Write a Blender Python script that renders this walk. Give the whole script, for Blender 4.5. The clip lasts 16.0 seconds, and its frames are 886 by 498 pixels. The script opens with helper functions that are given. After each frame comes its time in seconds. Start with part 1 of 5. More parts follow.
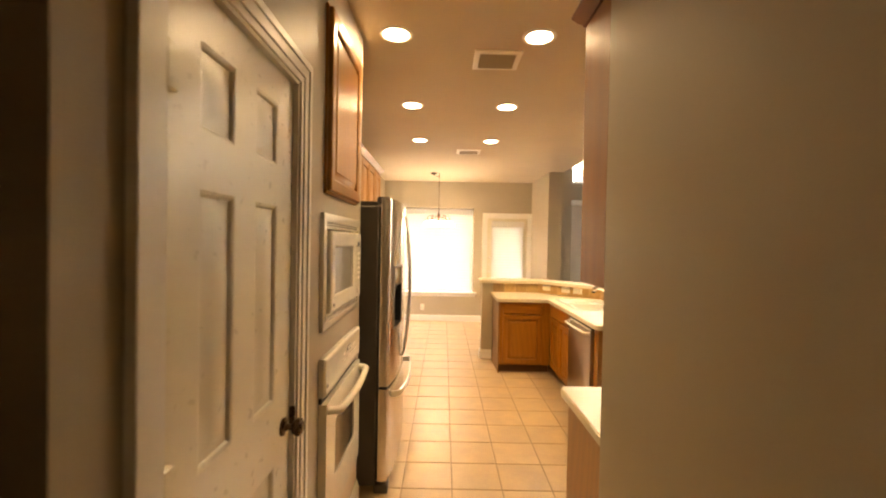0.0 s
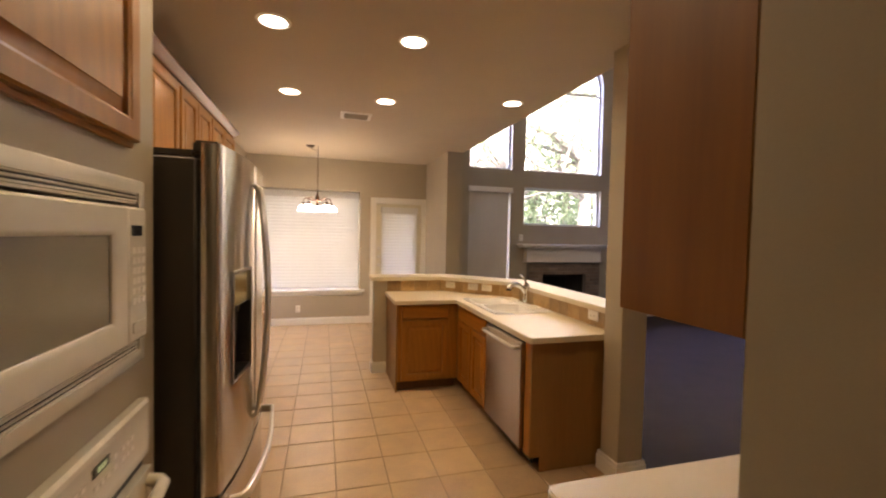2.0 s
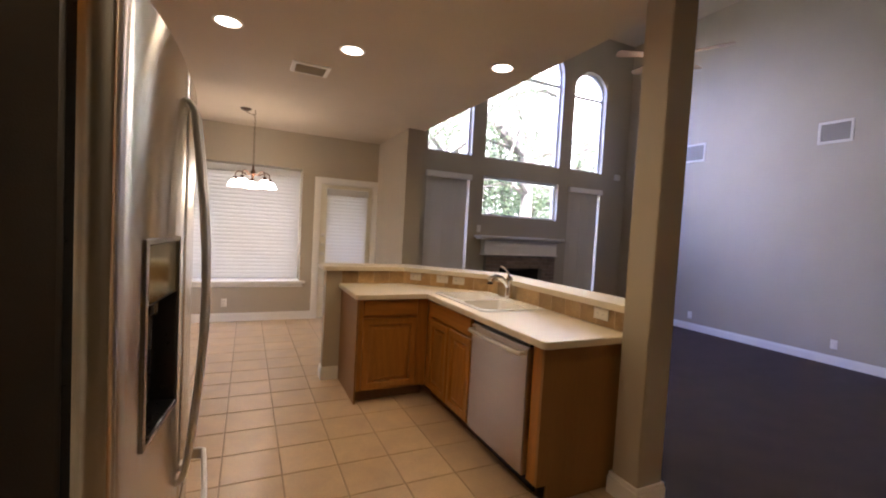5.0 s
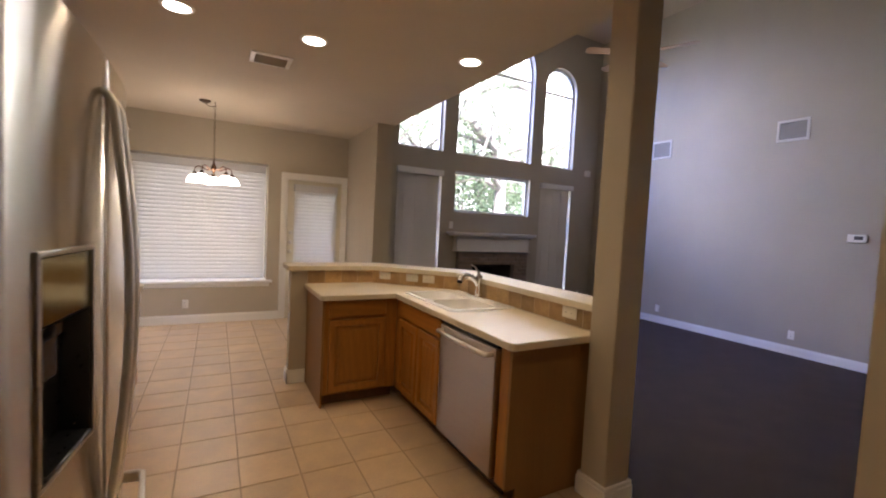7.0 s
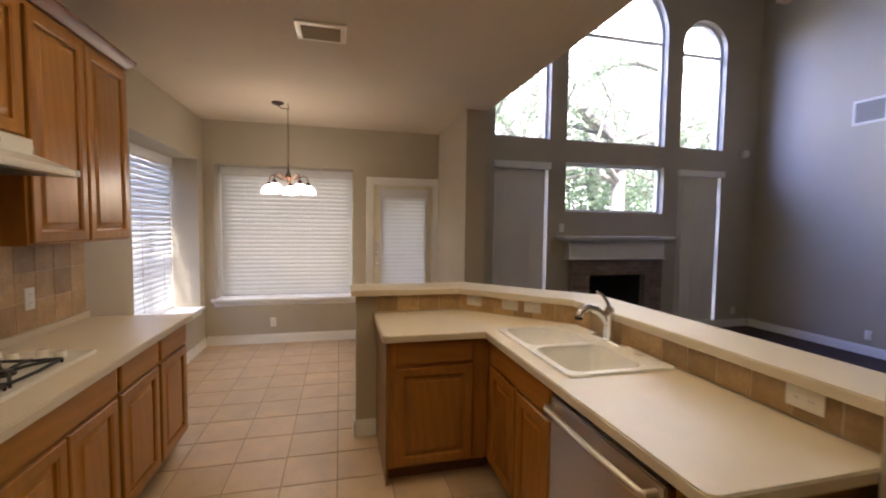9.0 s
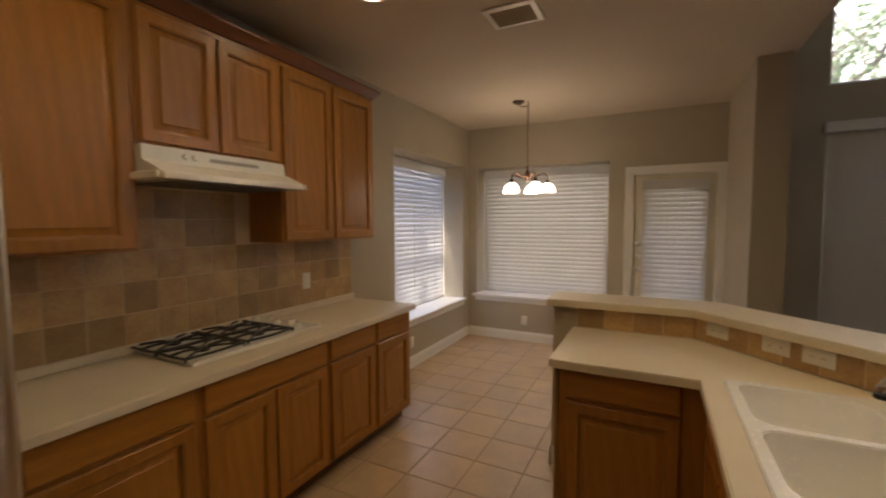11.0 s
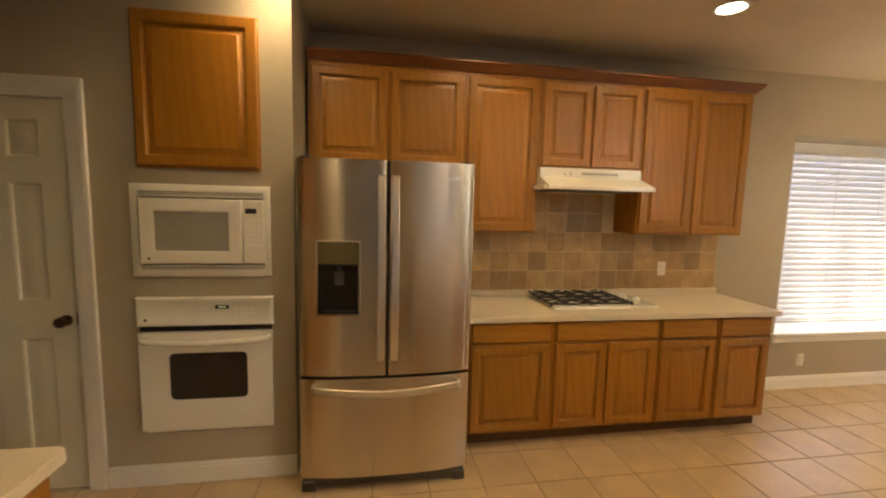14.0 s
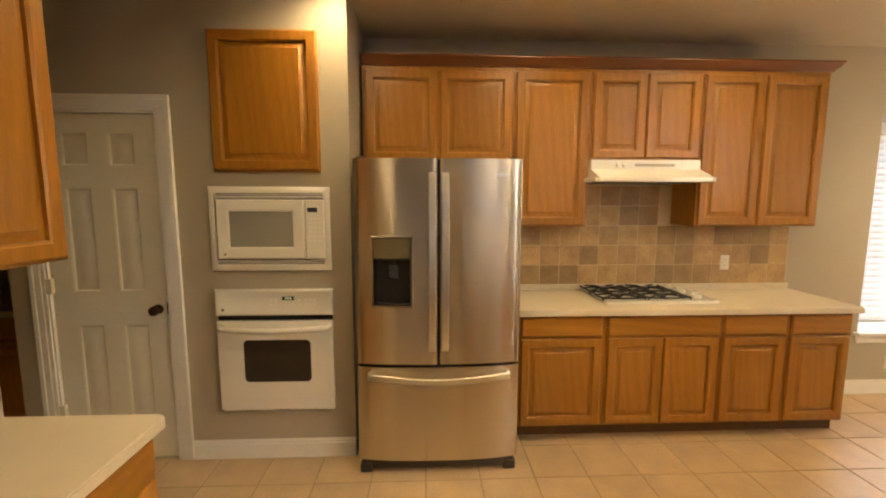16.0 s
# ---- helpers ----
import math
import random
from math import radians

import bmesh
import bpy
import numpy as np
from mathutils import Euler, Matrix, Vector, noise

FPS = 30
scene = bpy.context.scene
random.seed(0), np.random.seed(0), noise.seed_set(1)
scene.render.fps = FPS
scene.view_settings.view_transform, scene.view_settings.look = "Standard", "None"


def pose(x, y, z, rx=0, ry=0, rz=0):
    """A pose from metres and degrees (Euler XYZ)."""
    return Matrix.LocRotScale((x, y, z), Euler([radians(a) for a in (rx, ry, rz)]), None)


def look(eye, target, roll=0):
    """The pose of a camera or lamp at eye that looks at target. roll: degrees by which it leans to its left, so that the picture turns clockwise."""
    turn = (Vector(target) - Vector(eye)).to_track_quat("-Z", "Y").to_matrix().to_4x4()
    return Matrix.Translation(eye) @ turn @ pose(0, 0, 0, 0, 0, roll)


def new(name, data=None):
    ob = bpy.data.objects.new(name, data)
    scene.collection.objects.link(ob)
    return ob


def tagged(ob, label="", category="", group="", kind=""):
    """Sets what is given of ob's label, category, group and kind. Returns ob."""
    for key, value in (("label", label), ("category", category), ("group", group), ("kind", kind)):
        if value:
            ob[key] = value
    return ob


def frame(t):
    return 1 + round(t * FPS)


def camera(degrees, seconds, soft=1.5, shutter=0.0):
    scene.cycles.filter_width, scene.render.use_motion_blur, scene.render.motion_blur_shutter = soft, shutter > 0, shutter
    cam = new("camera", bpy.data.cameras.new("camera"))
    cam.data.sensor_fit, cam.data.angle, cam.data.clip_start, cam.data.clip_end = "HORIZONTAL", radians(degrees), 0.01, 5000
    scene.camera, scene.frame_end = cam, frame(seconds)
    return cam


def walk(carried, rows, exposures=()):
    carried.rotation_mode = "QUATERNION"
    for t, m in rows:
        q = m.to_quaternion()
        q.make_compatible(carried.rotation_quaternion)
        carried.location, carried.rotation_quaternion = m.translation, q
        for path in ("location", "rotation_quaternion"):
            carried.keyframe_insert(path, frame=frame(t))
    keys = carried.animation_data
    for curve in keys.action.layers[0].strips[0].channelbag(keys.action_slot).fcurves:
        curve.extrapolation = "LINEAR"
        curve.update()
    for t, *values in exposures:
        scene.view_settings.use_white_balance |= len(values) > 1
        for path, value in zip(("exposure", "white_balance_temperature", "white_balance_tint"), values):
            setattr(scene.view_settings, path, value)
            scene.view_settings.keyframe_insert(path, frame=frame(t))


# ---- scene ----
cam = camera(93.2, 16.0, soft=2.0, shutter=0.4)
PATH = [
    (0, (1.07, 2.021, 1.57), (1.066, 4.021, 1.537), 1.1),
    (0.5, (1.087, 2.292, 1.569), (1.14, 4.29, 1.533), 0.1),
    (1, (1.068, 2.558, 1.549), (1.198, 4.552, 1.467), 2.0),
    (1.1, (1.063, 2.609, 1.55), (1.223, 4.601, 1.473), 1.7),
    (1.5, (1.043, 2.806, 1.56), (1.383, 4.775, 1.484), 1.4),
    (2, (1.064, 3.074, 1.556), (1.611, 4.996, 1.485), 1.2),
    (2.5, (1.076, 3.284, 1.543), (1.723, 5.176, 1.509), 1.4),
    (3, (1.018, 3.512, 1.541), (1.772, 5.365, 1.535), 0.7),
    (3.5, (0.96, 3.661, 1.535), (1.794, 5.479, 1.492), 0.9),
    (4, (0.952, 3.747, 1.491), (1.77, 5.572, 1.441), 3.0),
    (4.2, (0.944, 3.774, 1.473), (1.752, 5.602, 1.402), 3.0),
    (6.5, (0.918, 3.713, 1.45), (1.872, 5.469, 1.355), 3.0),
    (7, (1.006, 3.801, 1.482), (1.96, 5.556, 1.376), 2.9),
    (7.5, (1.137, 3.936, 1.518), (1.99, 5.744, 1.483), 1.9),
    (8, (1.226, 4.132, 1.524), (1.946, 5.995, 1.413), 2.3),
    (8.2, (1.256, 4.235, 1.544), (1.924, 6.117, 1.425), 2.6),
    (10.3, (1.967, 5.141, 1.531), (1.705, 7.121, 1.447), -0.9),
    (10.5, (2.02, 5.144, 1.548), (1.538, 7.082, 1.453), 0.5),
    (11, (2.158, 5.091, 1.543), (1.253, 6.87, 1.415), -0.2),
    (11.5, (2.269, 5.013, 1.533), (1.029, 6.575, 1.371), -0.4),
    (12, (2.437, 4.995, 1.563), (0.886, 6.248, 1.404), 0.8),
    (12.5, (2.655, 4.962, 1.594), (0.889, 5.885, 1.435), 0.9),
    (13, (2.839, 4.94, 1.615), (0.988, 5.663, 1.39), 0.3),
    (13.5, (2.948, 4.964, 1.622), (1.026, 5.475, 1.409), 1.4),
    (14, (3.002, 4.975, 1.615), (1.041, 5.303, 1.399), 1.4),
    (14.5, (3.034, 4.974, 1.614), (1.057, 5.174, 1.386), 0.7),
    (15, (3.049, 4.974, 1.615), (1.068, 5.119, 1.384), 0.9),
    (15.5, (3.064, 4.977, 1.618), (1.082, 5.107, 1.387), 0.6),
    (16, (3.075, 4.978, 1.61), (1.09, 5.063, 1.375), 0.1),
]
EXPOSURES = [(0.0, 4.95, 8100, 20), (0.5, 4.65, 7900, 20), (1.0, 4.35, 7600, 21), (2.0, 3.9, 6800, 24), (3.5, 3.65, 5950, 24), (7.0, 3.48, 5850, 22), (8.2, 3.42, 5850, 21),
             (10.3, 2.95, 6100, 18), (11.2, 2.68, 6600, 19), (12.5, 3.05, 6800, 19), (13.0, 3.3, 7000, 19), (13.5, 3.55, 7350, 17), (14.5, 4.08, 7450, 14), (16.0, 4.32, 7250, 13)]
LED, CHAND = 0.225, 1.05
walk(cam, [(t, look(eye, target, roll)) for t, eye, target, roll in PATH], EXPOSURES)

# ---------------------------------------------------------------- world and sun
world = bpy.data.worlds.new("sky")
scene.world = world
world.use_nodes = True
wn = world.node_tree
sky = wn.nodes.new("ShaderNodeTexSky")
sky.sky_type = "NISHITA"
sky.sun_disc = False
sky.sun_elevation, sky.sun_rotation = radians(51), radians(198)
wn.nodes["Background"].inputs["Strength"].default_value = 0.15
wn.links.new(sky.outputs[0], wn.nodes["Background"].inputs["Color"])
sun = new("sun", bpy.data.lights.new("sun", "SUN"))
sun.data.energy, sun.data.angle, sun.data.color = 5.0, radians(6), (1.0, 0.95, 0.86)
sun.matrix_world = look((0, 0, 0), (0.25, 0.75, -1.0))
WARM = (1.0, 0.775, 0.395)


def sky_panel(name, at, aim, w, h, power, col=(0.80, 0.90, 1.0)):
    """An added area lamp in place of sky light, in or outside a window."""
    d = bpy.data.lights.new(name, "AREA")
    d.shape, d.size, d.size_y, d.energy, d.color = "RECTANGLE", w, h, power, col
    o = new(name, d)
    o.matrix_world = look(at, aim)


sky_panel("side_window_sky", (-0.455, 9.35, 1.40), (1.0, 9.35, 1.40), 1.52, 1.6, 1.9, (0.40, 0.58, 1.0))
sky_panel("breakfast_window_sky", (0.83, 10.66, 1.41), (0.83, 9.0, 1.41), 1.5, 1.55, 1.5, (1.0, 0.95, 0.82))
sky_panel("door_window_sky", (2.33, 10.44, 1.12), (2.33, 9.0, 1.12), 0.5, 1.5, 0.22, (0.96, 0.94, 0.95))
# unseen lamp added high outside, washes the living room's east wall blue
sky_panel("living_wall_fill", (2.4, 12.5, 6.4), (7.8, 7.2, 2.4), 3.0, 3.0, 62.0, (0.32, 0.43, 1.0))

# ---------------------------------------------------------------- materials


def mat(name, col, rough=0.5, metal=0.0, vary=0.06, scale=6.0, fine=90.0, bump=0.05, stretch=(1, 1, 1), island=0.0, obj=0.0,
        col2=None, coat=0.0, trans=0.0, spread=0.35):
    """A node material: two scales of noise mix two tones, roughness and relief follow the fine one."""
    m = bpy.data.materials.new(name)
    m.use_nodes = True
    nt = m.node_tree
    n, l = nt.nodes, nt.links
    b = n["Principled BSDF"]
    tc = n.new("ShaderNodeTexCoord")
    mp = n.new("ShaderNodeMapping")
    mp.inputs["Scale"].default_value = stretch
    l.new(tc.outputs["Object"], mp.inputs["Vector"])
    src = mp.outputs["Vector"]
    if obj:
        oi = n.new("ShaderNodeObjectInfo")
        sc = n.new("ShaderNodeVectorMath")
        sc.operation = "SCALE"
        sc.inputs[0].default_value = (17.0, 29.0, 11.0)
        l.new(oi.outputs["Random"], sc.inputs["Scale"])
        ad = n.new("ShaderNodeVectorMath")
        l.new(src, ad.inputs[0])
        l.new(sc.outputs[0], ad.inputs[1])
        src = ad.outputs[0]
    big = n.new("ShaderNodeTexNoise")
    big.inputs["Scale"].default_value, big.inputs["Detail"].default_value = scale, 4
    l.new(src, big.inputs["Vector"])
    small = n.new("ShaderNodeTexNoise")
    small.inputs["Scale"].default_value, small.inputs["Detail"].default_value = fine, 3
    l.new(src, small.inputs["Vector"])
    ramp = n.new("ShaderNodeValToRGB")
    c2 = col2 or tuple(c * (1 - vary * 2) for c in col)
    ramp.color_ramp.elements[0].position, ramp.color_ramp.elements[1].position = 0.5 - spread / 2, 0.5 + spread / 2
    ramp.color_ramp.elements[0].color, ramp.color_ramp.elements[1].color = (*c2, 1), (*col, 1)
    l.new(big.outputs["Fac"], ramp.inputs["Fac"])
    out = ramp.outputs["Color"]
    mx = n.new("ShaderNodeMixRGB")
    mx.blend_type = "MULTIPLY"
    mx.inputs["Fac"].default_value = min(1.0, vary * 3)
    l.new(out, mx.inputs[1])
    l.new(small.outputs["Fac"], mx.inputs[2])
    hv = n.new("ShaderNodeHueSaturation")
    hv.inputs["Value"].default_value = 1.0 + min(1.0, vary * 3) * 0.5
    l.new(mx.outputs[0], hv.inputs["Color"])
    out = hv.outputs[0]
    if obj or island:
        rnd = n.new("ShaderNodeObjectInfo").outputs["Random"] if obj else n.new("ShaderNodeNewGeometry").outputs["Random Per Island"]
        amount = obj or island
        mr = n.new("ShaderNodeMapRange")
        mr.inputs["To Min"].default_value, mr.inputs["To Max"].default_value = 1 - amount, 1 + amount
        l.new(rnd, mr.inputs["Value"])
        hv2 = n.new("ShaderNodeHueSaturation")
        l.new(out, hv2.inputs["Color"])
        l.new(mr.outputs[0], hv2.inputs["Value"])
        out = hv2.outputs[0]
    l.new(out, b.inputs["Base Color"])
    rr = n.new("ShaderNodeMapRange")
    rr.inputs["To Min"].default_value, rr.inputs["To Max"].default_value = max(0.02, rough - 0.08), min(1, rough + 0.08)
    l.new(small.outputs["Fac"], rr.inputs["Value"])
    l.new(rr.outputs[0], b.inputs["Roughness"])
    b.inputs["Metallic"].default_value = metal
    b.inputs["Coat Weight"].default_value = coat
    b.inputs["Coat Roughness"].default_value = 0.25
    if bump:
        bp = n.new("ShaderNodeBump")
        bp.inputs["Strength"].default_value, bp.inputs["Distance"].default_value = bump, 0.004
        l.new(small.outputs["Fac"], bp.inputs["Height"])
        l.new(bp.outputs[0], b.inputs["Normal"])
    if trans:
        tr = n.new("ShaderNodeBsdfTranslucent")
        l.new(out, tr.inputs["Color"])
        ms = n.new("ShaderNodeMixShader")
        ms.inputs[0].default_value = trans
        l.new(b.outputs[0], ms.inputs[1])
        l.new(tr.outputs[0], ms.inputs[2])
        l.new(ms.outputs[0], n["Material Output"].inputs["Surface"])
    return m


def glow(name, col, strength):
    m = bpy.data.materials.new(name)
    m.use_nodes = True
    b = m.node_tree.nodes["Principled BSDF"]
    b.inputs["Base Color"].default_value = (0.9, 0.88, 0.82, 1)
    b.inputs["Emission Color"].default_value = (*col, 1)
    b.inputs["Emission Strength"].default_value = strength
    return m


def oak(name, stretch):
    """Honey oak: long grain, broad figure, thin dark pores."""
    m = mat(name, (0.45, 0.196, 0.025), 0.34, 0, 0.12, 0.8, 28, 0.05, stretch, obj=0.09, col2=(0.36, 0.143, 0.016), coat=0.10, spread=0.8)
    n, l = m.node_tree.nodes, m.node_tree.links
    w = n.new("ShaderNodeTexWave")
    w.inputs["Scale"].default_value, w.inputs["Distortion"].default_value = 1.7, 12.0
    w.inputs["Detail"].default_value, w.inputs["Detail Scale"].default_value = 3.0, 0.45
    w.bands_direction = "DIAGONAL"
    big = [k for k in n if k.bl_idname == "ShaderNodeTexNoise"][0]
    l.new(big.inputs["Vector"].links[0].from_socket, w.inputs["Vector"])
    hv = [k for k in n if k.bl_idname == "ShaderNodeHueSaturation"][0]
    mx = n.new("ShaderNodeMixRGB")
    mx.blend_type = "MULTIPLY"
    mx.inputs["Fac"].default_value = 0.12
    src = hv.inputs["Color"].links[0].from_socket
    l.new(src, mx.inputs[1])
    l.new(w.outputs["Color"], mx.inputs[2])
    l.new(mx.outputs[0], hv.inputs["Color"])
    return m


OAK_V = oak("oak_upright_grain", (6, 6, 0.6))
OAK_H = oak("oak_lying_grain", (0.6, 0.6, 6))
# crown oak: a redder tone, with the crown's shadow put into the colour
OAK_CROWN = mat("oak_crown_shaded", (0.20, 0.062, 0.014), 0.4, 0, 0.08, 4, 60, 0.03, (0.6, 0.6, 7), coat=0.08)
# side veneer: redder finish, and vignette dimness put into the colour as well
OAK_SIDE = mat("red_brown_side_dimmed", (0.31, 0.122, 0.020), 0.46, 0, 0.08, 2.0, 14, 0.03, (7, 7, 0.5), col2=(0.24, 0.090, 0.015))
# plain end veneer; the shade on these faces is put into its duller brown
OAK_END = mat("brown_end_panel_shaded", (0.31, 0.165, 0.045), 0.46, 0, 0.07, 1.6, 16, 0.03, (6, 6, 0.5), col2=(0.25, 0.125, 0.032), spread=0.6)
# toe kick oak, darkened: the shade of the recess is put into the colour
OAK_DARK = mat("oak_toe_kick_shaded", (0.16, 0.075, 0.025), 0.5, 0, 0.1, 6, 60, 0.05, (6, 6, 1))
PAINT = mat("greige_wall_paint", (0.47, 0.408, 0.300), 0.55, 0, 0.03, 1.6, 220, 0.10)
CEIL = mat("ceiling_paint", (0.60, 0.505, 0.375), 0.8, 0, 0.03, 1.5, 160, 0.25)
WHITE = mat("white_trim_paint", (0.86, 0.835, 0.765), 0.32, 0, 0.02, 2.0, 70, 0.03)
DOORW = mat("white_door_paint", (0.77, 0.72, 0.57), 0.30, 0, 0.01, 1.5, 30, 0.0, coat=0.2)
APPL = mat("white_enamel", (0.83, 0.79, 0.68), 0.22, 0, 0.015, 2.0, 40, 0.01, coat=0.4)
VENT2 = mat("tan_vent_slat", (0.40, 0.35, 0.27), 0.5, 0, 0.03, 3, 60, 0.02)
VENTW = mat("white_vent_metal", (0.70, 0.66, 0.58), 0.4, 0, 0.02, 3, 60, 0.02)
TILE = mat("beige_floor_tile", (0.60, 0.425, 0.235), 0.38, 0, 0.06, 5.0, 60, 0.04, coat=0.1, obj=0.05, col2=(0.50, 0.355, 0.215))
GROUT = mat("brown_grout", (0.40, 0.29, 0.18), 0.9, 0, 0.08, 12, 120, 0.2)
LAMI = mat("cream_laminate", (0.71, 0.615, 0.45), 0.40, 0, 0.02, 8, 300, 0.02)
SPLASH = mat("slate_look_tile", (0.56, 0.375, 0.17), 0.42, 0, 0.14, 9, 60, 0.12, obj=0.30, col2=(0.38, 0.235, 0.095), spread=0.5)
SGROUT = mat("tan_grout", (0.68, 0.54, 0.35), 0.9, 0, 0.06, 10, 120, 0.2)
STEEL = mat("brushed_steel", (0.46, 0.39, 0.31), 0.30, 1.0, 0.02, 3, 60, 0.0, (0.6, 0.6, 30))
STEELV = mat("brushed_steel_door", (0.66, 0.60, 0.51), 0.22, 1.0, 0.02, 3, 3.0, 0.5, (1.0, 1.0, 0.02))
for m in (STEEL, STEELV):
    tg = m.node_tree.nodes.new("ShaderNodeTangent")
    tg.direction_type, tg.axis = "RADIAL", "Z"
    b = m.node_tree.nodes["Principled BSDF"]
    m.node_tree.links.new(tg.outputs[0], b.inputs["Tangent"])
    b.inputs["Anisotropic"].default_value, b.inputs["Anisotropic Rotation"].default_value = 1.0, 0.25
SATIN = mat("satin_steel_handle", (0.78, 0.75, 0.69), 0.36, 1.0, 0.02, 3, 60, 0.01)
CHROME = mat("chrome", (0.80, 0.80, 0.80), 0.08, 1.0, 0.01, 3, 40, 0.0)
SLOTG = mat("dark_slot_shade", (0.05, 0.045, 0.04), 0.6, 0, 0.03, 4, 90, 0.02)
MIDGREY = mat("mid_grey_plastic", (0.36, 0.33, 0.27), 0.45, 0, 0.03, 4, 90, 0.02)
GREYSIDE = mat("textured_grey_cabinet_side", (0.085, 0.075, 0.065), 0.45, 0.3, 0.04, 4, 300, 0.15)
BLACK = mat("black_plastic", (0.012, 0.012, 0.013), 0.3, 0, 0.05, 5, 80, 0.02)
IRON = mat("cast_iron", (0.018, 0.017, 0.016), 0.55, 0.2, 0.1, 9, 150, 0.2)
SMOKED = mat("smoked_mirror_plastic", (0.34, 0.33, 0.22), 0.12, 0.9, 0.03, 3, 60, 0.0)
PADDLE = mat("dark_clear_plastic", (0.06, 0.065, 0.08), 0.15, 0, 0.03, 3, 60, 0.0)
DGLASS = mat("dark_oven_glass", (0.055, 0.045, 0.036), 0.12, 0, 0.05, 3, 60, 0.0)
GGLASS = mat("grey_microwave_glass", (0.36, 0.34, 0.28), 0.12, 0, 0.06, 3, 300, 0.0)
BRONZE = mat("aged_bronze", (0.13, 0.085, 0.055), 0.28, 1.0, 0.1, 9, 80, 0.02)
COPPER = mat("antique_copper", (0.17, 0.085, 0.05), 0.35, 0.9, 0.1, 9, 80, 0.02)
SINKM = mat("white_composite_sink", (0.92, 0.905, 0.87), 0.25, 0, 0.015, 3, 60, 0.01, coat=0.3)
PLATE = mat("ivory_plastic", (0.84, 0.80, 0.71), 0.35, 0, 0.01, 3, 60, 0.01)
BLIND = mat("white_blind_slat", (0.80, 0.79, 0.765), 0.45, 0, 0.02, 3, 60, 0.02, trans=0.21)
SHADE = mat("grey_window_shade", (0.64, 0.575, 0.475), 0.8, 0, 0.04, 3, 180, 0.1, (1, 1, 0.3), trans=0.2)
DARKFLOOR = mat("dark_brown_carpet", (0.050, 0.028, 0.020), 0.85, 0, 0.15, 4, 260, 0.6, col2=(0.038, 0.021, 0.015))
BRICK = mat("tan_brick", (0.33, 0.25, 0.19), 0.85, 0, 0.1, 9, 90, 0.4, obj=0.22)
MORTAR = mat("grey_mortar", (0.30, 0.27, 0.24), 0.95, 0, 0.06, 12, 120, 0.3)
SOOT = mat("sooty_firebrick", (0.018, 0.016, 0.015), 0.9, 0, 0.2, 6, 60, 0.3)
BARK = mat("oak_bark", (0.22, 0.19, 0.165), 0.9, 0, 0.15, 6, 40, 0.6, (2, 2, 0.6))
LEAF = mat("tree_leaves", (0.25, 0.315, 0.19), 0.55, 0, 0.1, 2, 30, 0.0, island=0.3, trans=0.6)
GRASS = mat("pale_dry_lawn", (0.17, 0.175, 0.135), 0.9, 0, 0.12, 1.2, 30, 0.4)
BLADE = mat("fan_blade_wood", (0.30, 0.20, 0.13), 0.45, 0, 0.1, 5, 60, 0.03, (1, 9, 1))
LENS = glow("lamp_lens", (1.0, 0.86, 0.66), 1.6)
BULB = glow("frosted_lit_shade", (1.0, 0.86, 0.68), 1.3)
CLOCK = glow("green_display", (0.35, 0.8, 0.2), 0.03)
GLASS = bpy.data.materials.new("window_glass")
GLASS.use_nodes = True
gb = GLASS.node_tree.nodes["Principled BSDF"]
gb.inputs["Transmission Weight"].default_value, gb.inputs["Roughness"].default_value, gb.inputs["IOR"].default_value = 1.0, 0.0, 1.05

# ---------------------------------------------------------------- builders
ROOT = {}


def thing(name, at, label, category, group="", kind=""):
    ob = new(name)
    ob.location = at
    ob.empty_display_size = 0.1
    ROOT[ob] = Vector(at)
    return tagged(ob, label, category, group, kind)


def mesh_of(name, bm, material, off=(0, 0, 0)):
    bmesh.ops.recalc_face_normals(bm, faces=bm.faces)
    if Vector(off).length > 0:
        bmesh.ops.translate(bm, verts=bm.verts, vec=-Vector(off))
    me = bpy.data.meshes.new(name)
    bm.to_mesh(me)
    bm.free()
    me.materials.append(material)
    return me


def smooth(ob, angle=40):
    ob.data.shade_smooth()
    ob.data.set_sharp_from_angle(angle=radians(angle))
    return ob


def part(name, bm, material, parent, label=""):
    """One bmesh, built in the room's own axes, as one mesh under a thing or a part."""
    off = ROOT[parent]
    ob = new(name, mesh_of(name, bm, material, off))
    ob.parent = parent
    ROOT[ob] = off
    smooth(ob)
    if label:
        ob["label"] = label
    return ob


def shared(name, me, material, parent, at, turn=None):
    """One more object on a mesh that alike pieces share."""
    ob = new(name, me)
    ob.parent = parent
    m = Matrix.Translation(Vector(at) - ROOT[parent])
    ob.matrix_local = m @ turn if turn else m
    ROOT[ob] = ROOT[parent]
    return ob


def solid(name, bm, material, label="", category="", kind="structure", group=""):
    ob = new(name, mesh_of(name, bm, material))
    smooth(ob)
    ROOT[ob] = Vector((0, 0, 0))
    return tagged(ob, label, category, group, kind)


class Face:
    """A flat front: u runs along it, z up, d out of it."""

    def __init__(self, at, u, n):
        self.at, self.u, self.n = Vector(at), Vector(u).normalized(), Vector(n).normalized()

    def p(self, u, z, d):
        return self.at + self.u * u + self.n * d + Vector((0, 0, z))


ROOM = Face((0, 0, 0), (1, 0, 0), (0, 1, 0))


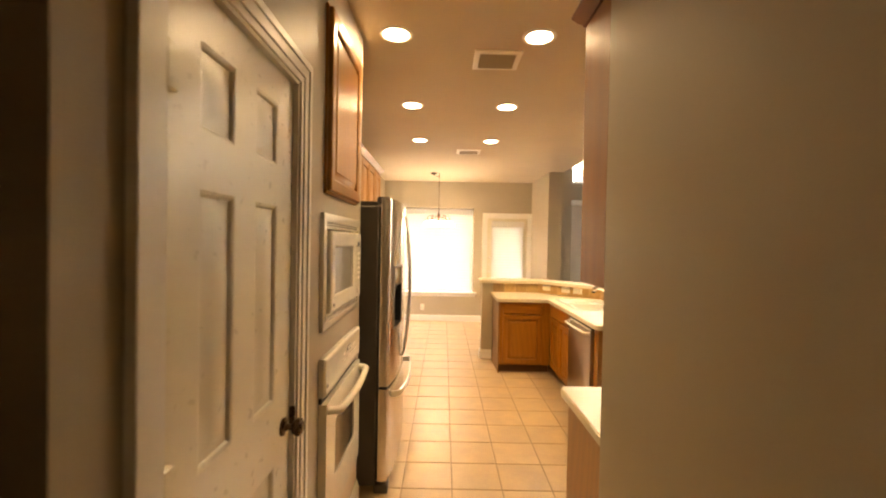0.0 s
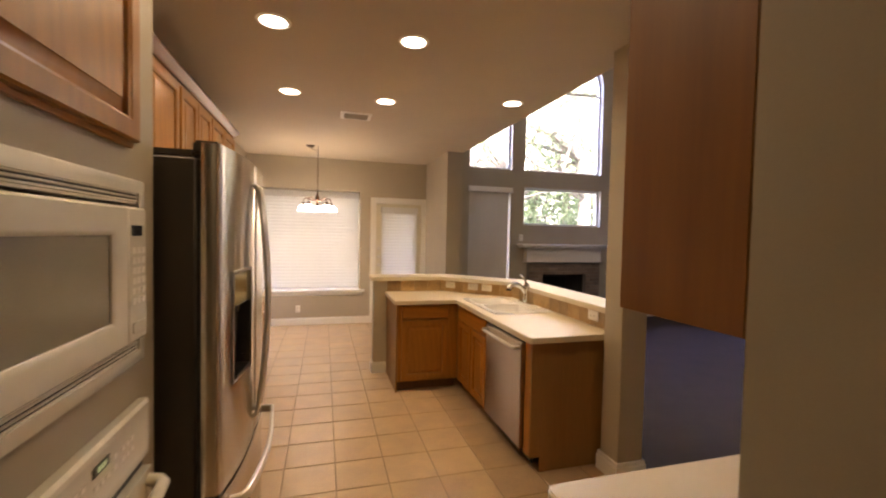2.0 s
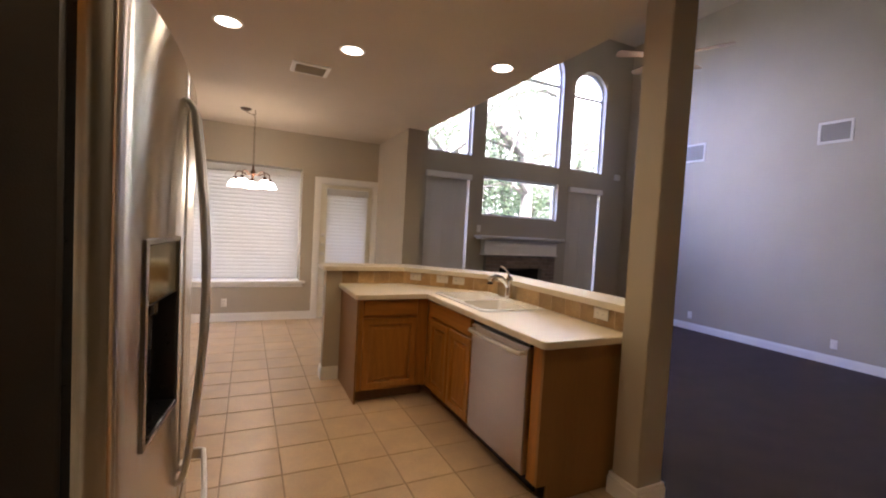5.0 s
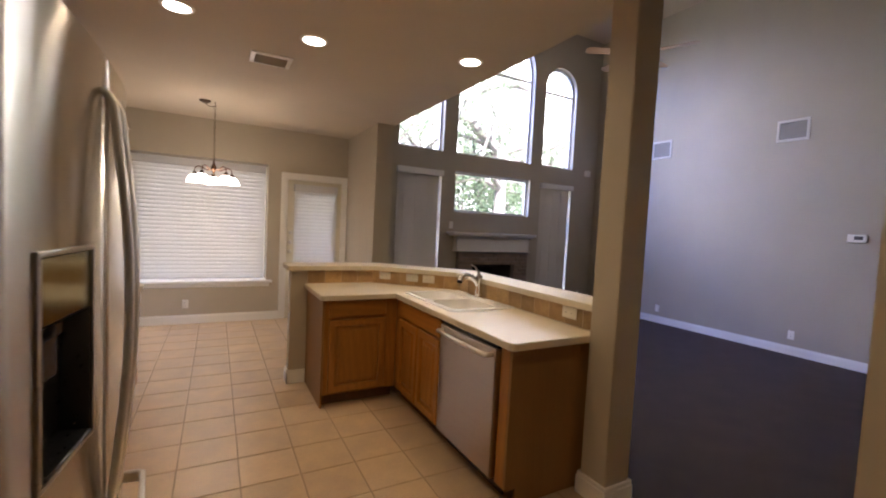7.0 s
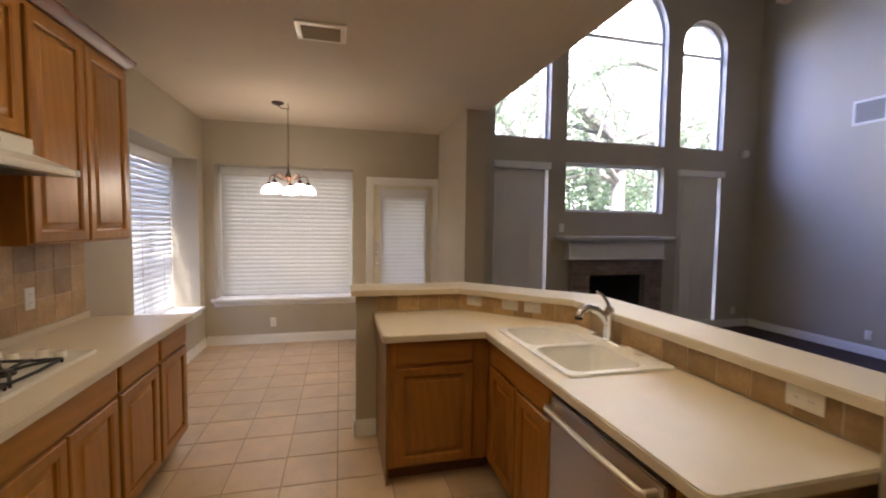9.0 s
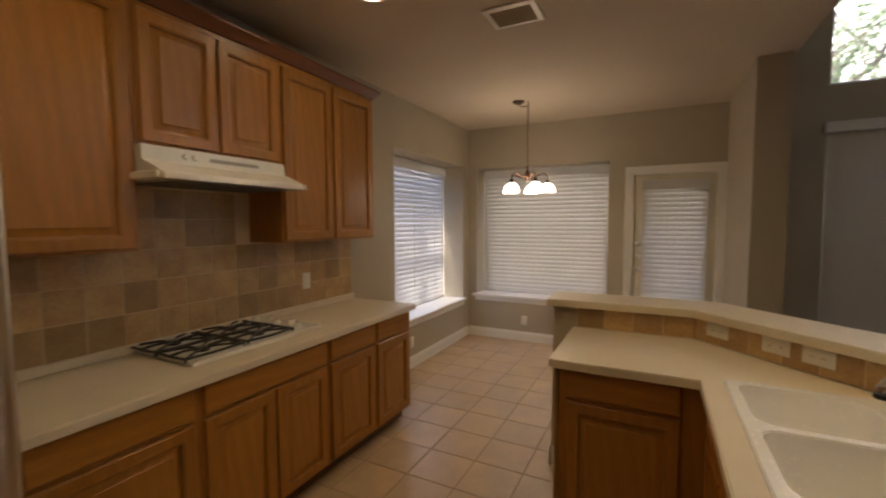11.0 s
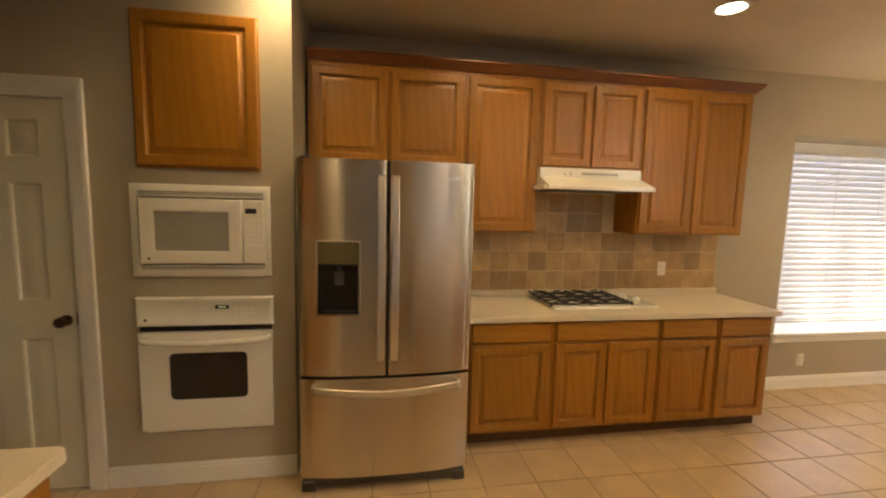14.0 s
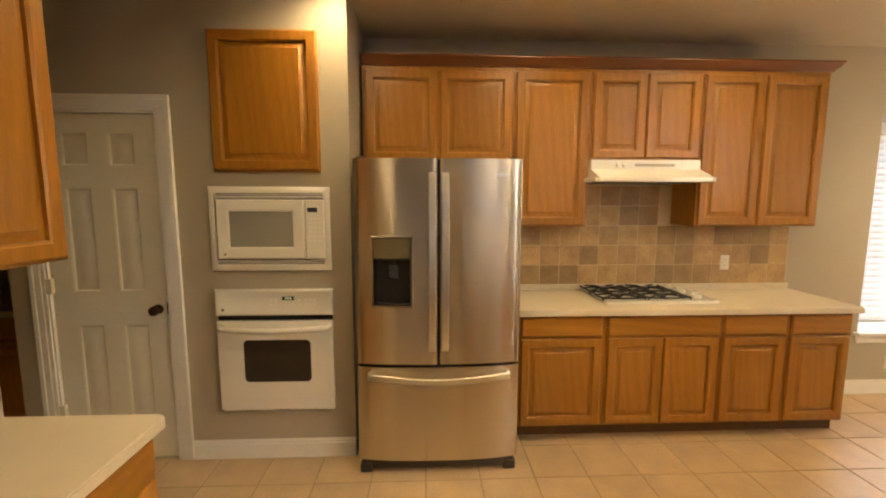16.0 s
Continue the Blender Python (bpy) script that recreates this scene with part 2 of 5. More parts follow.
def add_box(bm, f, u0, u1, z0, z1, d0, d1, bevel=0.0, seg=1):
    vs = [bm.verts.new(f.p(u, z, d)) for u in (u0, u1) for z in (z0, z1) for d in (d0, d1)]
    a, b, c, d, e, g, h, i = vs
    fs = [bm.faces.new(q) for q in ((a, b, d, c), (e, g, i, h), (a, b, g, e), (c, d, i, h), (a, c, h, e), (b, d, i, g))]
    if bevel:
        bmesh.ops.recalc_face_normals(bm, faces=fs)
        es = list({k for q in fs for k in q.edges})
        bmesh.ops.bevel(bm, geom=es, offset=bevel, segments=seg, affect="EDGES", clamp_overlap=True)
    return bm


def B(*boxes, bevel=0.0, seg=1, f=ROOM):
    """Boxes as (x0, x1, y0, y1, z0, z1)."""
    bm = bmesh.new()
    for x0, x1, y0, y1, z0, z1 in boxes:
        add_box(bm, f, x0, x1, z0, z1, y0, y1, bevel, seg)
    return bm


def F(f, *boxes, bevel=0.0, seg=1):
    """Boxes on a front as (u0, u1, z0, z1, d0, d1)."""
    bm = bmesh.new()
    for u0, u1, z0, z1, d0, d1 in boxes:
        add_box(bm, f, u0, u1, z0, z1, d0, d1, bevel, seg)
    return bm


def loops(f, u0, u1, z0, z1, steps, cap=True, bm=None, back=False):
    """Nested rectangles on a front, each (inset, depth), joined by strips."""
    bm = bm or bmesh.new()
    last = None
    for s, d in steps:
        q = [bm.verts.new(f.p(*c, d)) for c in ((u0 + s, z0 + s), (u1 - s, z0 + s), (u1 - s, z1 - s), (u0 + s, z1 - s))]
        if last:
            for i in range(4):
                bm.faces.new((last[i], last[(i + 1) % 4], q[(i + 1) % 4], q[i]))
        elif back:
            bm.faces.new(q)
        last = q
    if cap:
        bm.faces.new(last)
    return bm


def lathe(profile, at=(0, 0, 0), seg=24, axis=(0, 0, 1), bm=None):
    """A turned body: profile rows of radius and height along the axis."""
    bm = bm or bmesh.new()
    turn = Vector((0, 0, 1)).rotation_difference(Vector(axis)).to_matrix()
    rings = []
    for r, h in profile:
        ring = [bm.verts.new(Vector(at) + turn @ Vector((r * math.cos(a), r * math.sin(a), h))) for a in (2 * math.pi * k / seg for k in range(seg))]
        if rings:
            for k in range(seg):
                bm.faces.new((rings[-1][k], rings[-1][(k + 1) % seg], ring[(k + 1) % seg], ring[k]))
        rings.append(ring)
    bm.faces.new(rings[0])
    bm.faces.new(rings[-1])
    return bm


def tube(points, radius, seg=10, bm=None, flat=1.0):
    """A round bar along points; radius may be a list."""
    bm = bm or bmesh.new()
    pts = [Vector(p) for p in points]
    rings = []
    side = None
    for i, p in enumerate(pts):
        d = (pts[min(i + 1, len(pts) - 1)] - pts[max(i - 1, 0)]).normalized()
        if side is None:
            side = d.cross(Vector((0, 0, 1)) if abs(d.z) < 0.9 else Vector((0, 1, 0))).normalized()
        side = (side - d * side.dot(d)).normalized()
        up = d.cross(side)
        r = radius[i] if isinstance(radius, (list, tuple)) else radius
        ring = [bm.verts.new(p + side * math.cos(a) * r + up * math.sin(a) * r * flat) for a in (2 * math.pi * k / seg for k in range(seg))]
        if rings:
            for k in range(seg):
                bm.faces.new((rings[-1][k], rings[-1][(k + 1) % seg], ring[(k + 1) % seg], ring[k]))
        rings.append(ring)
    bm.faces.new(rings[0])
    bm.faces.new(rings[-1])
    return bm


def strap(points, width, thick, across):
    """A flat bar with eased edges swept along points; its width lies along across."""
    bm = bmesh.new()
    pts, ax = [Vector(p) for p in points], Vector(across)
    rings = []
    for i, p in enumerate(pts):
        d = (pts[min(i + 1, len(pts) - 1)] - pts[max(i - 1, 0)]).normalized()
        n = d.cross(ax).normalized() * thick / 2
        a, e, n2 = ax * width / 2, ax * (width / 2 - 0.004), n * 0.45
        rings.append([bm.verts.new(q) for q in (p + a + n2, p + e + n, p - e + n, p - a + n2, p - a - n2, p - e - n, p + e - n, p + a - n2)])
        if i:
            for k in range(8):
                bm.faces.new((rings[-2][k], rings[-2][(k + 1) % 8], rings[-1][(k + 1) % 8], rings[-1][k]))
    bm.faces.new(rings[0])
    bm.faces.new(rings[-1])
    return bm


def slab(outline, z0, z1, holes=(), bevel=0.0, f=None):
    """A flat outline (x, y) with holes, made z0 to z1 thick; with f the outline is (u, z) and the thickness runs along d."""
    bm = bmesh.new()

    def at(a, b, c):
        return f.p(a, b, c) if f else Vector((a, b, c))
    rows = []
    for c in (z0, z1):
        es, vs_all = [], []
        for ring in (outline, *holes):
            vs = [bm.verts.new(at(a, b, c)) for a, b in ring]
            es += [bm.edges.new((vs[i], vs[(i + 1) % len(vs)])) for i in range(len(vs))]
            vs_all.append(vs)
        bmesh.ops.triangle_fill(bm, use_beauty=True, edges=es)
        rows.append(vs_all)
    for lo, hi in zip(*rows):
        for i in range(len(lo)):
            j = (i + 1) % len(lo)
            bm.faces.new((lo[i], lo[j], hi[j], hi[i]))
    bmesh.ops.recalc_face_normals(bm, faces=bm.faces)
    return bm


def rect(u0, u1, z0, z1):
    return [(u0, z0), (u1, z0), (u1, z1), (u0, z1)]


def arch(u0, u1, z0, spring, n=20):
    r, c = (u1 - u0) / 2, (u0 + u1) / 2
    return [(u0, z0), (u1, z0)] + [(c + r * math.cos(math.pi * k / n), spring + r * math.sin(math.pi * k / n)) for k in range(n + 1)]


def inset(ring, s):
    """The same outline, drawn in by s about its middle."""
    us, zs = [p[0] for p in ring], [p[1] for p in ring]
    cu, cz = (min(us) + max(us)) / 2, (min(zs) + max(zs)) / 2
    ku, kz = 1 - 2 * s / (max(us) - min(us)), 1 - 2 * s / (max(zs) - min(zs))
    return [(cu + (u - cu) * ku, cz + (z - cz) * kz) for u, z in ring]


# ---------------------------------------------------------------- the shell
H = 2.77
TOP = 5.3
# kitchen walls
fx = Face((-0.125, 0, 0), (0, 1, 0), (-1, 0, 0))
solid("wall_west", slab(rect(4.54, 10.9, 0, H), 0, 0.5, [rect(8.53, 10.17, 0.50, 2.27)], f=fx), PAINT, "greige painted kitchen wall with a deep window recess", "wall")
fn = Face((0, 10.345, 0), (1, 0, 0), (0, 1, 0))
solid("wall_north", slab(rect(-0.125, 3.02, 0, H), 0, 0.42, [rect(0.0, 1.655, 0.55, 2.25), rect(1.915, 2.735, 0.002, 2.075)], f=fn), PAINT,
      "greige painted breakfast wall with a window and a door", "wall")
solid("wall_oven", slab(rect(2.555, 4.54, 0, H), -0.14, 0, [rect(2.765, 3.455, 0.002, 2.105), rect(3.76, 4.40, 0.36, 1.06), rect(3.755, 4.39, 1.21, 1.66)], f=Face((0.565, 0, 0), (0, 1, 0), (1, 0, 0))),
      PAINT, "greige painted wall holding the built-in ovens", "wall")
solid("wall_alcove", B((-0.125, 0.425, 4.40, 4.54, 0, H)), PAINT, "greige painted return wall beside the refrigerator", "wall")
solid("wall_oven_back", B((-0.02, 0.06, 2.5, 4.40, 0, H)), PAINT, "plain wall behind the built-in ovens", "wall")
solid("wall_hall", B((1.65, 2.9, 3.41, 3.53, 0, H), (1.65, 1.77, -0.1, 3.41, 0, H)), PAINT, "greige painted hallway wall", "wall")
solid("wall_nook", B((2.9, 3.02, 2.4, 4.32, 0, H)), PAINT, "greige painted short wall at the end of the desk nook", "wall")
solid("wall_south", B((-1.6, 1.65, -0.22, -0.1, 0, H)), PAINT, "greige painted wall closing the hallway", "wall")
solid("wall_side_room", B((-1.6, -1.48, -0.1, 2.62, 0, H), (-1.48, 0.425, 2.5, 2.62, 0, H), (0.425, 0.565, -0.1, 1.2, 0, H), (0.425, 0.565, 1.2, 2.554, 2.15, H)), PAINT,
      "greige painted walls of the side room", "wall")
solid("wall_stub", B((2.80, 3.02, 9.02, 10.345, 0, H)), PAINT, "greige painted wall end beside the breakfast area", "wall")
# living room walls
fl = Face((0, 9.94, 0), (1, 0, 0), (0, 1, 0))
LIVING_WINDOWS = [arch(3.47, 4.26, 2.72, 4.205), arch(4.515, 6.10, 2.72, 4.30), arch(6.37, 7.15, 2.72, 4.205), rect(4.515, 6.11, 1.745, 2.425),
                  rect(3.475, 4.25, 0.10, 2.385), rect(6.37, 7.15, 0.10, 2.385)]
solid("wall_living_north", slab(rect(3.02, 7.92, 0, TOP), 0, 0.16, [*LIVING_WINDOWS, rect(4.88, 5.77, 0.002, 0.89)], f=fl), PAINT, "tall greige living room wall with arched windows", "wall")
solid("wall_living_east", B((7.80, 7.92, 2.4, 9.94, 0, TOP)), PAINT, "tall plain greige living room wall", "wall")
solid("wall_living_south", B((3.02, 7.92, 2.28, 2.4, 0, TOP)), PAINT, "plain greige wall closing the living room", "wall")
solid("wall_upper", slab([(2.92, 9.94), (2.92, 5.27), (4.49, 3.77), (4.49, 2.4), (4.61, 2.4), (4.61, 3.82), (3.04, 5.32), (3.04, 9.94)], H + 0.12, TOP), PAINT, "greige upper wall above the kitchen ceiling", "wall")
solid("ceiling", slab([(-1.6, -0.22), (4.61, -0.22), (4.61, 3.82), (3.04, 5.32), (3.04, 10.9), (-0.7, 10.9), (-0.7, 4.0), (-1.6, 4.0)], H, H + 0.12), CEIL, "tan painted flat kitchen ceiling", "ceiling")
solid("ceiling_living", B((2.9, 7.92, 2.28, 10.1, TOP, TOP + 0.12)), CEIL, "high flat living room ceiling", "ceiling")
solid("floor_living", slab([(3.02, 2.4), (7.8, 2.4), (7.8, 9.94), (3.02, 9.94)], -0.1, 0.004), DARKFLOOR, "dark brown living room carpet", "floor")
post = thing("column", (2.965, 5.36, 0), "square greige painted column between kitchen and living room", "column", kind="structure")
part("shaft", B((2.87, 3.06, 5.275, 5.45, 0, H), bevel=0.006), PAINT, post)
part("base_moulding", B((2.852, 3.078, 5.257, 5.468, 0, 0.10), (2.857, 3.073, 5.262, 5.463, 0.10, 0.125), bevel=0.003), WHITE, post, "white base moulding")


def baseboard(f, u0, u1):
    ob = solid("baseboard", F(f, (u0, u1, 0, 0.095, 0, 0.016), (u0, u1, 0.095, 0.112, 0, 0.011), (u0, u1, 0.112, 0.122, 0, 0.006), bevel=0.002), WHITE, "white painted wooden baseboard", "baseboard")
    return ob


FN = Face((0, 10.345, 0), (1, 0, 0), (0, -1, 0))
FW = Face((-0.125, 0, 0), (0, 1, 0), (1, 0, 0))
FO = Face((0.565, 0, 0), (0, 1, 0), (1, 0, 0))
FL = Face((0, 9.94, 0), (1, 0, 0), (0, -1, 0))
FE = Face((7.80, 0, 0), (0, 1, 0), (-1, 0, 0))
FS = Face((2.80, 0, 0), (0, 1, 0), (-1, 0, 0))
baseboard(FW, 7.90, 10.33)
baseboard(FN, -0.108, 1.83)
baseboard(FO, 3.545, 4.54)
baseboard(FO, 2.555, 2.678)
baseboard(FE, 2.42, 9.92)
baseboard(FL, 3.05, 4.59)
baseboard(FL, 6.08, 7.78)
baseboard(FS, 9.04, 10.33)
baseboard(Face((0, 9.02, 0), (1, 0, 0), (0, -1, 0)), 2.80, 3.02)
baseboard(Face((2.9, 0, 0), (0, 1, 0), (-1, 0, 0)), 4.09, 4.32)
baseboard(Face((0, 4.32, 0), (1, 0, 0), (0, 1, 0)), 2.9, 3.02)
baseboard(Face((1.65, 0, 0), (0, 1, 0), (-1, 0, 0)), 0.0, 3.50)

# ---------------------------------------------------------------- doors and windows


def casing(name, f, u0, u1, z1, w, label):
    """Stepped door casing round an opening from u0 to u1, up to z1."""
    c = thing(name, f.p((u0 + u1) / 2, 0, 0), label, "door casing", kind="structure")
    for nm, a, b in (("side_casing", u0 - w, u0), ("side_casing", u1, u1 + w)):
        out, inn = (a, b) if a < u0 else (b, a)
        s = 1 if out < inn else -1
        bm = bmesh.new()
        for p, q, d in ((0, 0.30, 0.022), (0.30, 0.72, 0.017), (0.72, 1.0, 0.012)):
            lo, hi = sorted((out + s * w * p, out + s * w * q))
            add_box(bm, f, lo, hi, 0, z1 + w * (1 - p), 0, d, 0.002)
        part(nm, bm, WHITE, c)
    bm = bmesh.new()
    for p, q, d in ((0, 0.30, 0.0225), (0.30, 0.72, 0.0175), (0.72, 1.0, 0.0125)):
        add_box(bm, f, u0 - w * (1 - p), u1 + w * (1 - p), z1 + w * (1 - q), z1 + w * (1 - p), 0, d, 0.002)
    part("head_casing", bm, WHITE, c)
    # unseen strips behind the leaf, added to block lamp light leaking past
    part("door_stop", F(f, (u0 + 0.0125, u0 + 0.034, 0, z1 - 0.013, -0.12, -0.068), (u1 - 0.034, u1 - 0.0125, 0, z1 - 0.013, -0.12, -0.068), (u0 + 0.0345, u1 - 0.0345, z1 - 0.036, z1 - 0.013, -0.12, -0.068)), WHITE, c)
    part("jamb", F(f, (u0, u0 + 0.012, 0, z1, -0.12, 0.004), (u1 - 0.012, u1, 0, z1, -0.12, 0.004), (u0 + 0.012, u1 - 0.012, z1 - 0.012, z1, -0.12, 0.004)), WHITE, c)
    return c


casing("door_casing", FO, 2.765, 3.455, 2.105, 0.085, "white stepped wooden casing round the pantry door")
pd = thing("panel_door", (0.58, 3.15, 0.01), "closed white six-panel pantry door with a bronze knob", "door")
u0, u1, zt, dd = 2.780, 3.440, 2.09, -0.012
st, mull = 0.125, 0.112
cm = (u0 + u1) / 2
rails = [(0.01, 0.235), (0.86, 1.06), (1.672, 1.795), (1.985, zt)]
holes6 = [rect(a, b, rails[i][1], rails[i + 1][0]) for i in range(3) for a, b in ((u0 + st, cm - mull / 2), (cm + mull / 2, u1 - st))]
leaf = part("leaf", slab(rect(u0, u1, 0.01, zt), dd - 0.035, dd, holes6, f=FO), DOORW, pd)
for i in range(3):
    for a, b in ((u0 + st, cm - mull / 2), (cm + mull / 2, u1 - st)):
        part("panel", loops(FO, a, b, rails[i][1], rails[i + 1][0], [(0, dd), (0.007, dd - 0.002), (0.014, dd - 0.010), (0.022, dd - 0.010), (0.05, dd - 0.001)]), DOORW, leaf)
knob = part("knob", lathe([(0.029, 0), (0.029, 0.006), (0.012, 0.012), (0.010, 0.03), (0.022, 0.036), (0.029, 0.048), (0.027, 0.060), (0.015, 0.067), (0.002, 0.069)], (0.553, 3.383, 0.955), 24, (1, 0, 0)), BRONZE, pd, "dark bronze round knob")
part("latch_plate", F(FO, (3.4405, 3.446, 0.93, 1.0, -0.02, 0.006)), BRONZE, pd)
for z in (0.32, 1.10, 1.88):
    part("hinge", F(FO, (2.762, 2.796, z - 0.045, z + 0.045, -0.014, 0.012), bevel=0.003), DOORW, pd, "painted-over hinge")


def blind(name, f, u0, u1, z0, z1, pitch, tilt, label):
    """A slatted blind hanging between u0 and u1."""
    b = thing(name, f.p((u0 + u1) / 2, z1, 0), label, "window blind")
    part("headrail", F(f, (u0, u1, z1 - 0.10, z1, -0.03, 0.035), bevel=0.004), BLIND, b)
    part("bottom_rail", F(f, (u0, u1, z0, z0 + 0.02, -0.022, 0.022), bevel=0.004), BLIND, b)
    w = u1 - u0 - 0.01
    bm = bmesh.new()
    lf = Face((0, 0, 0), f.u, f.n)
    c, s = math.cos(radians(tilt)), math.sin(radians(tilt))
    grid = []
    for i in range(4):
        q = (i / 3 - 0.5) * 0.062
        lift = 0.003 * math.cos(math.pi * (i / 3 - 0.5))
        for th in (0, 0.0028):
            grid.append([bm.verts.new(lf.p(e * w / 2, q * s + (lift + th) * c, q * c - (lift + th) * s)) for e in (-1, 1)])
    for i in range(3):
        for k in (0, 1):
            a, d = grid[2 * i + k], grid[2 * i + 2 + k]
            bm.faces.new((a[0], a[1], d[1], d[0]))
    for e in (0, 1):
        for i in range(3):
            bm.faces.new((grid[2 * i][e], grid[2 * i + 1][e], grid[2 * i + 3][e], grid[2 * i + 2][e]))
    for i in (0, 3):
        bm.faces.new((grid[2 * i][0], grid[2 * i][1], grid[2 * i + 1][1], grid[2 * i + 1][0]))
    me = mesh_of("slat", bm, BLIND)
    z = z0 + 0.045
    while z < z1 - 0.065:
        shared("slat", me, BLIND, b, f.p((u0 + u1) / 2, z, 0))
        z += pitch
    for k in (0.18, 0.5, 0.82):
        u = u0 + (u1 - u0) * k
        part("ladder_cord", F(f, (u - 0.0012, u + 0.0012, z0 + 0.02, z1 - 0.07, 0.0315, 0.0325)), BLIND, b)
    return b


SCREEN = bpy.data.materials.new("grey_insect_screen")
SCREEN.use_nodes = True
sn_, sl_ = SCREEN.node_tree.nodes, SCREEN.node_tree.links
tp, mxs = sn_.new("ShaderNodeBsdfTransparent"), sn_.new("ShaderNodeMixShader")
mxs.inputs[0].default_value = 0.35
sn_["Principled BSDF"].inputs["Base Color"].default_value = (0.16, 0.17, 0.18, 1)
sl_.new(tp.outputs[0], mxs.inputs[1])
sl_.new(sn_["Principled BSDF"].outputs[0], mxs.inputs[2])
sl_.new(mxs.outputs[0], sn_["Material Output"].inputs["Surface"])


def window(name, f, u0, u1, z0, z1, label, bars=()):
    """A plain window: outer frame, meeting rail and panes."""
    w = thing(name, f.p((u0 + u1) / 2, z0, 0), label, "window", kind="structure")
    part("window_frame", slab(rect(u0, u1, z0, z1), -0.05, 0.0, [rect(u0 + 0.045, u1 - 0.045, z0 + 0.045, z1 - 0.045)], f=f), WHITE, w)
    zs = [z0 + 0.045, *bars, z1 - 0.045]
    for a, b in zip(zs, zs[1:]):
        p = part("pane", F(f, (u0 + 0.045, u1 - 0.045, a, b, -0.03, -0.026)), GLASS, w)
        p.visible_shadow = False
    part("insect_screen", F(f, (u0 + 0.045, u1 - 0.045, z0 + 0.045, z1 - 0.045, -0.045, -0.043)), SCREEN, w, "grey insect screen")
    um = (u0 + u1) / 2
    part("mullion", F(f, (um - 0.03, um + 0.03, z0 + 0.045, z1 - 0.045, -0.049, -0.004)), WHITE, w)
    for z in bars:
        part("glazing_bar", F(f, (u0 + 0.045, u1 - 0.045, z - 0.018, z + 0.018, -0.048, -0.008)), WHITE, w)
    return w


FWW = Face((-0.47, 0, 0), (0, 1, 0), (1, 0, 0))
window("window_1", FWW, 8.53, 10.17, 0.50, 2.27, "white framed window in a deep recess", (1.36,))
blind("window_blind", Face((-0.415, 0, 0), (0, 1, 0), (1, 0, 0)), 8.545, 10.155, 0.535, 2.26, 0.055, -68, "white slatted blind, slats half open, before the side window")
solid("window_sill", F(FW, (8.50, 10.20, 0.50, 0.532, -0.335, 0.045), bevel=0.006), WHITE, "deep white painted window sill", "window sill")
solid("trim", F(FW, (8.515, 10.185, 0.44, 0.50, 0.0005, 0.015), bevel=0.004), WHITE, "white apron under the window sill", "trim")
FNW = Face((0, 10.69, 0), (1, 0, 0), (0, -1, 0))
window("window_2", FNW, 0.0, 1.655, 0.55, 2.25, "white framed window behind a closed blind", (1.4,))
blind("window_blind", Face((0, 10.60, 0), (1, 0, 0), (0, -1, 0)), 0.012, 1.643, 0.585, 2.24, 0.055, -70, "closed white slatted blind before the breakfast window")
solid("window_sill", F(FN, (-0.05, 1.735, 0.545, 0.582, -0.34, 0.05), bevel=0.006), WHITE, "white painted window sill below the closed blind", "window sill")
solid("trim", F(FN, (-0.02, 1.70, 0.49, 0.545, 0.0005, 0.015), bevel=0.004), WHITE, "white apron under the breakfast window sill", "trim")

casing("door_casing", FN, 1.915, 2.735, 2.075, 0.085, "white stepped wooden casing round the back door")
bd = thing("back_door", (2.32, 10.37, 0.01), "closed white back door with a glazed upper half behind a blind", "door")
leaf = part("leaf", slab(rect(1.93, 2.72, 0.012, 2.06), -0.065, -0.02, [rect(2.06, 2.60, 0.26, 1.93)], f=FN), DOORW, bd)
part("glass_frame", loops(FN, 2.03, 2.63, 0.23, 1.96, [(0, -0.02), (0.004, -0.008), (0.03, -0.008), (0.034, -0.03)], cap=False), DOORW, leaf)
p = part("pane", F(FN, (2.06, 2.60, 0.26, 1.93, -0.055, -0.051)), GLASS, leaf)
p.visible_shadow = False
part("door_knob", lathe([(0.03, 0), (0.03, 0.006), (0.011, 0.012), (0.011, 0.03), (0.027, 0.042), (0.027, 0.058), (0.002, 0.066)], (1.975, 10.365, 1.0), 20, (0, -1, 0)), SATIN, bd, "brushed nickel door knob")
for z in (1.142, 1.285):
    part("deadbolt", lathe([(0.03, 0), (0.03, 0.008), (0.02, 0.016), (0.002, 0.018)], (1.975, 10.365, z), 20, (0, -1, 0)), SATIN, bd, "brushed nickel deadbolt")
for z in (0.30, 1.10, 1.86):
    part("hinge", F(FN, (2.722, 2.734, z - 0.045, z + 0.045, -0.018, 0.008), bevel=0.003), SATIN, bd)
blind("window_blind", Face((0, 10.335, 0), (1, 0, 0), (0, -1, 0)), 2.012, 2.648, 0.20, 2.0, 0.053, -66, "closed white slatted blind hung on the back door")

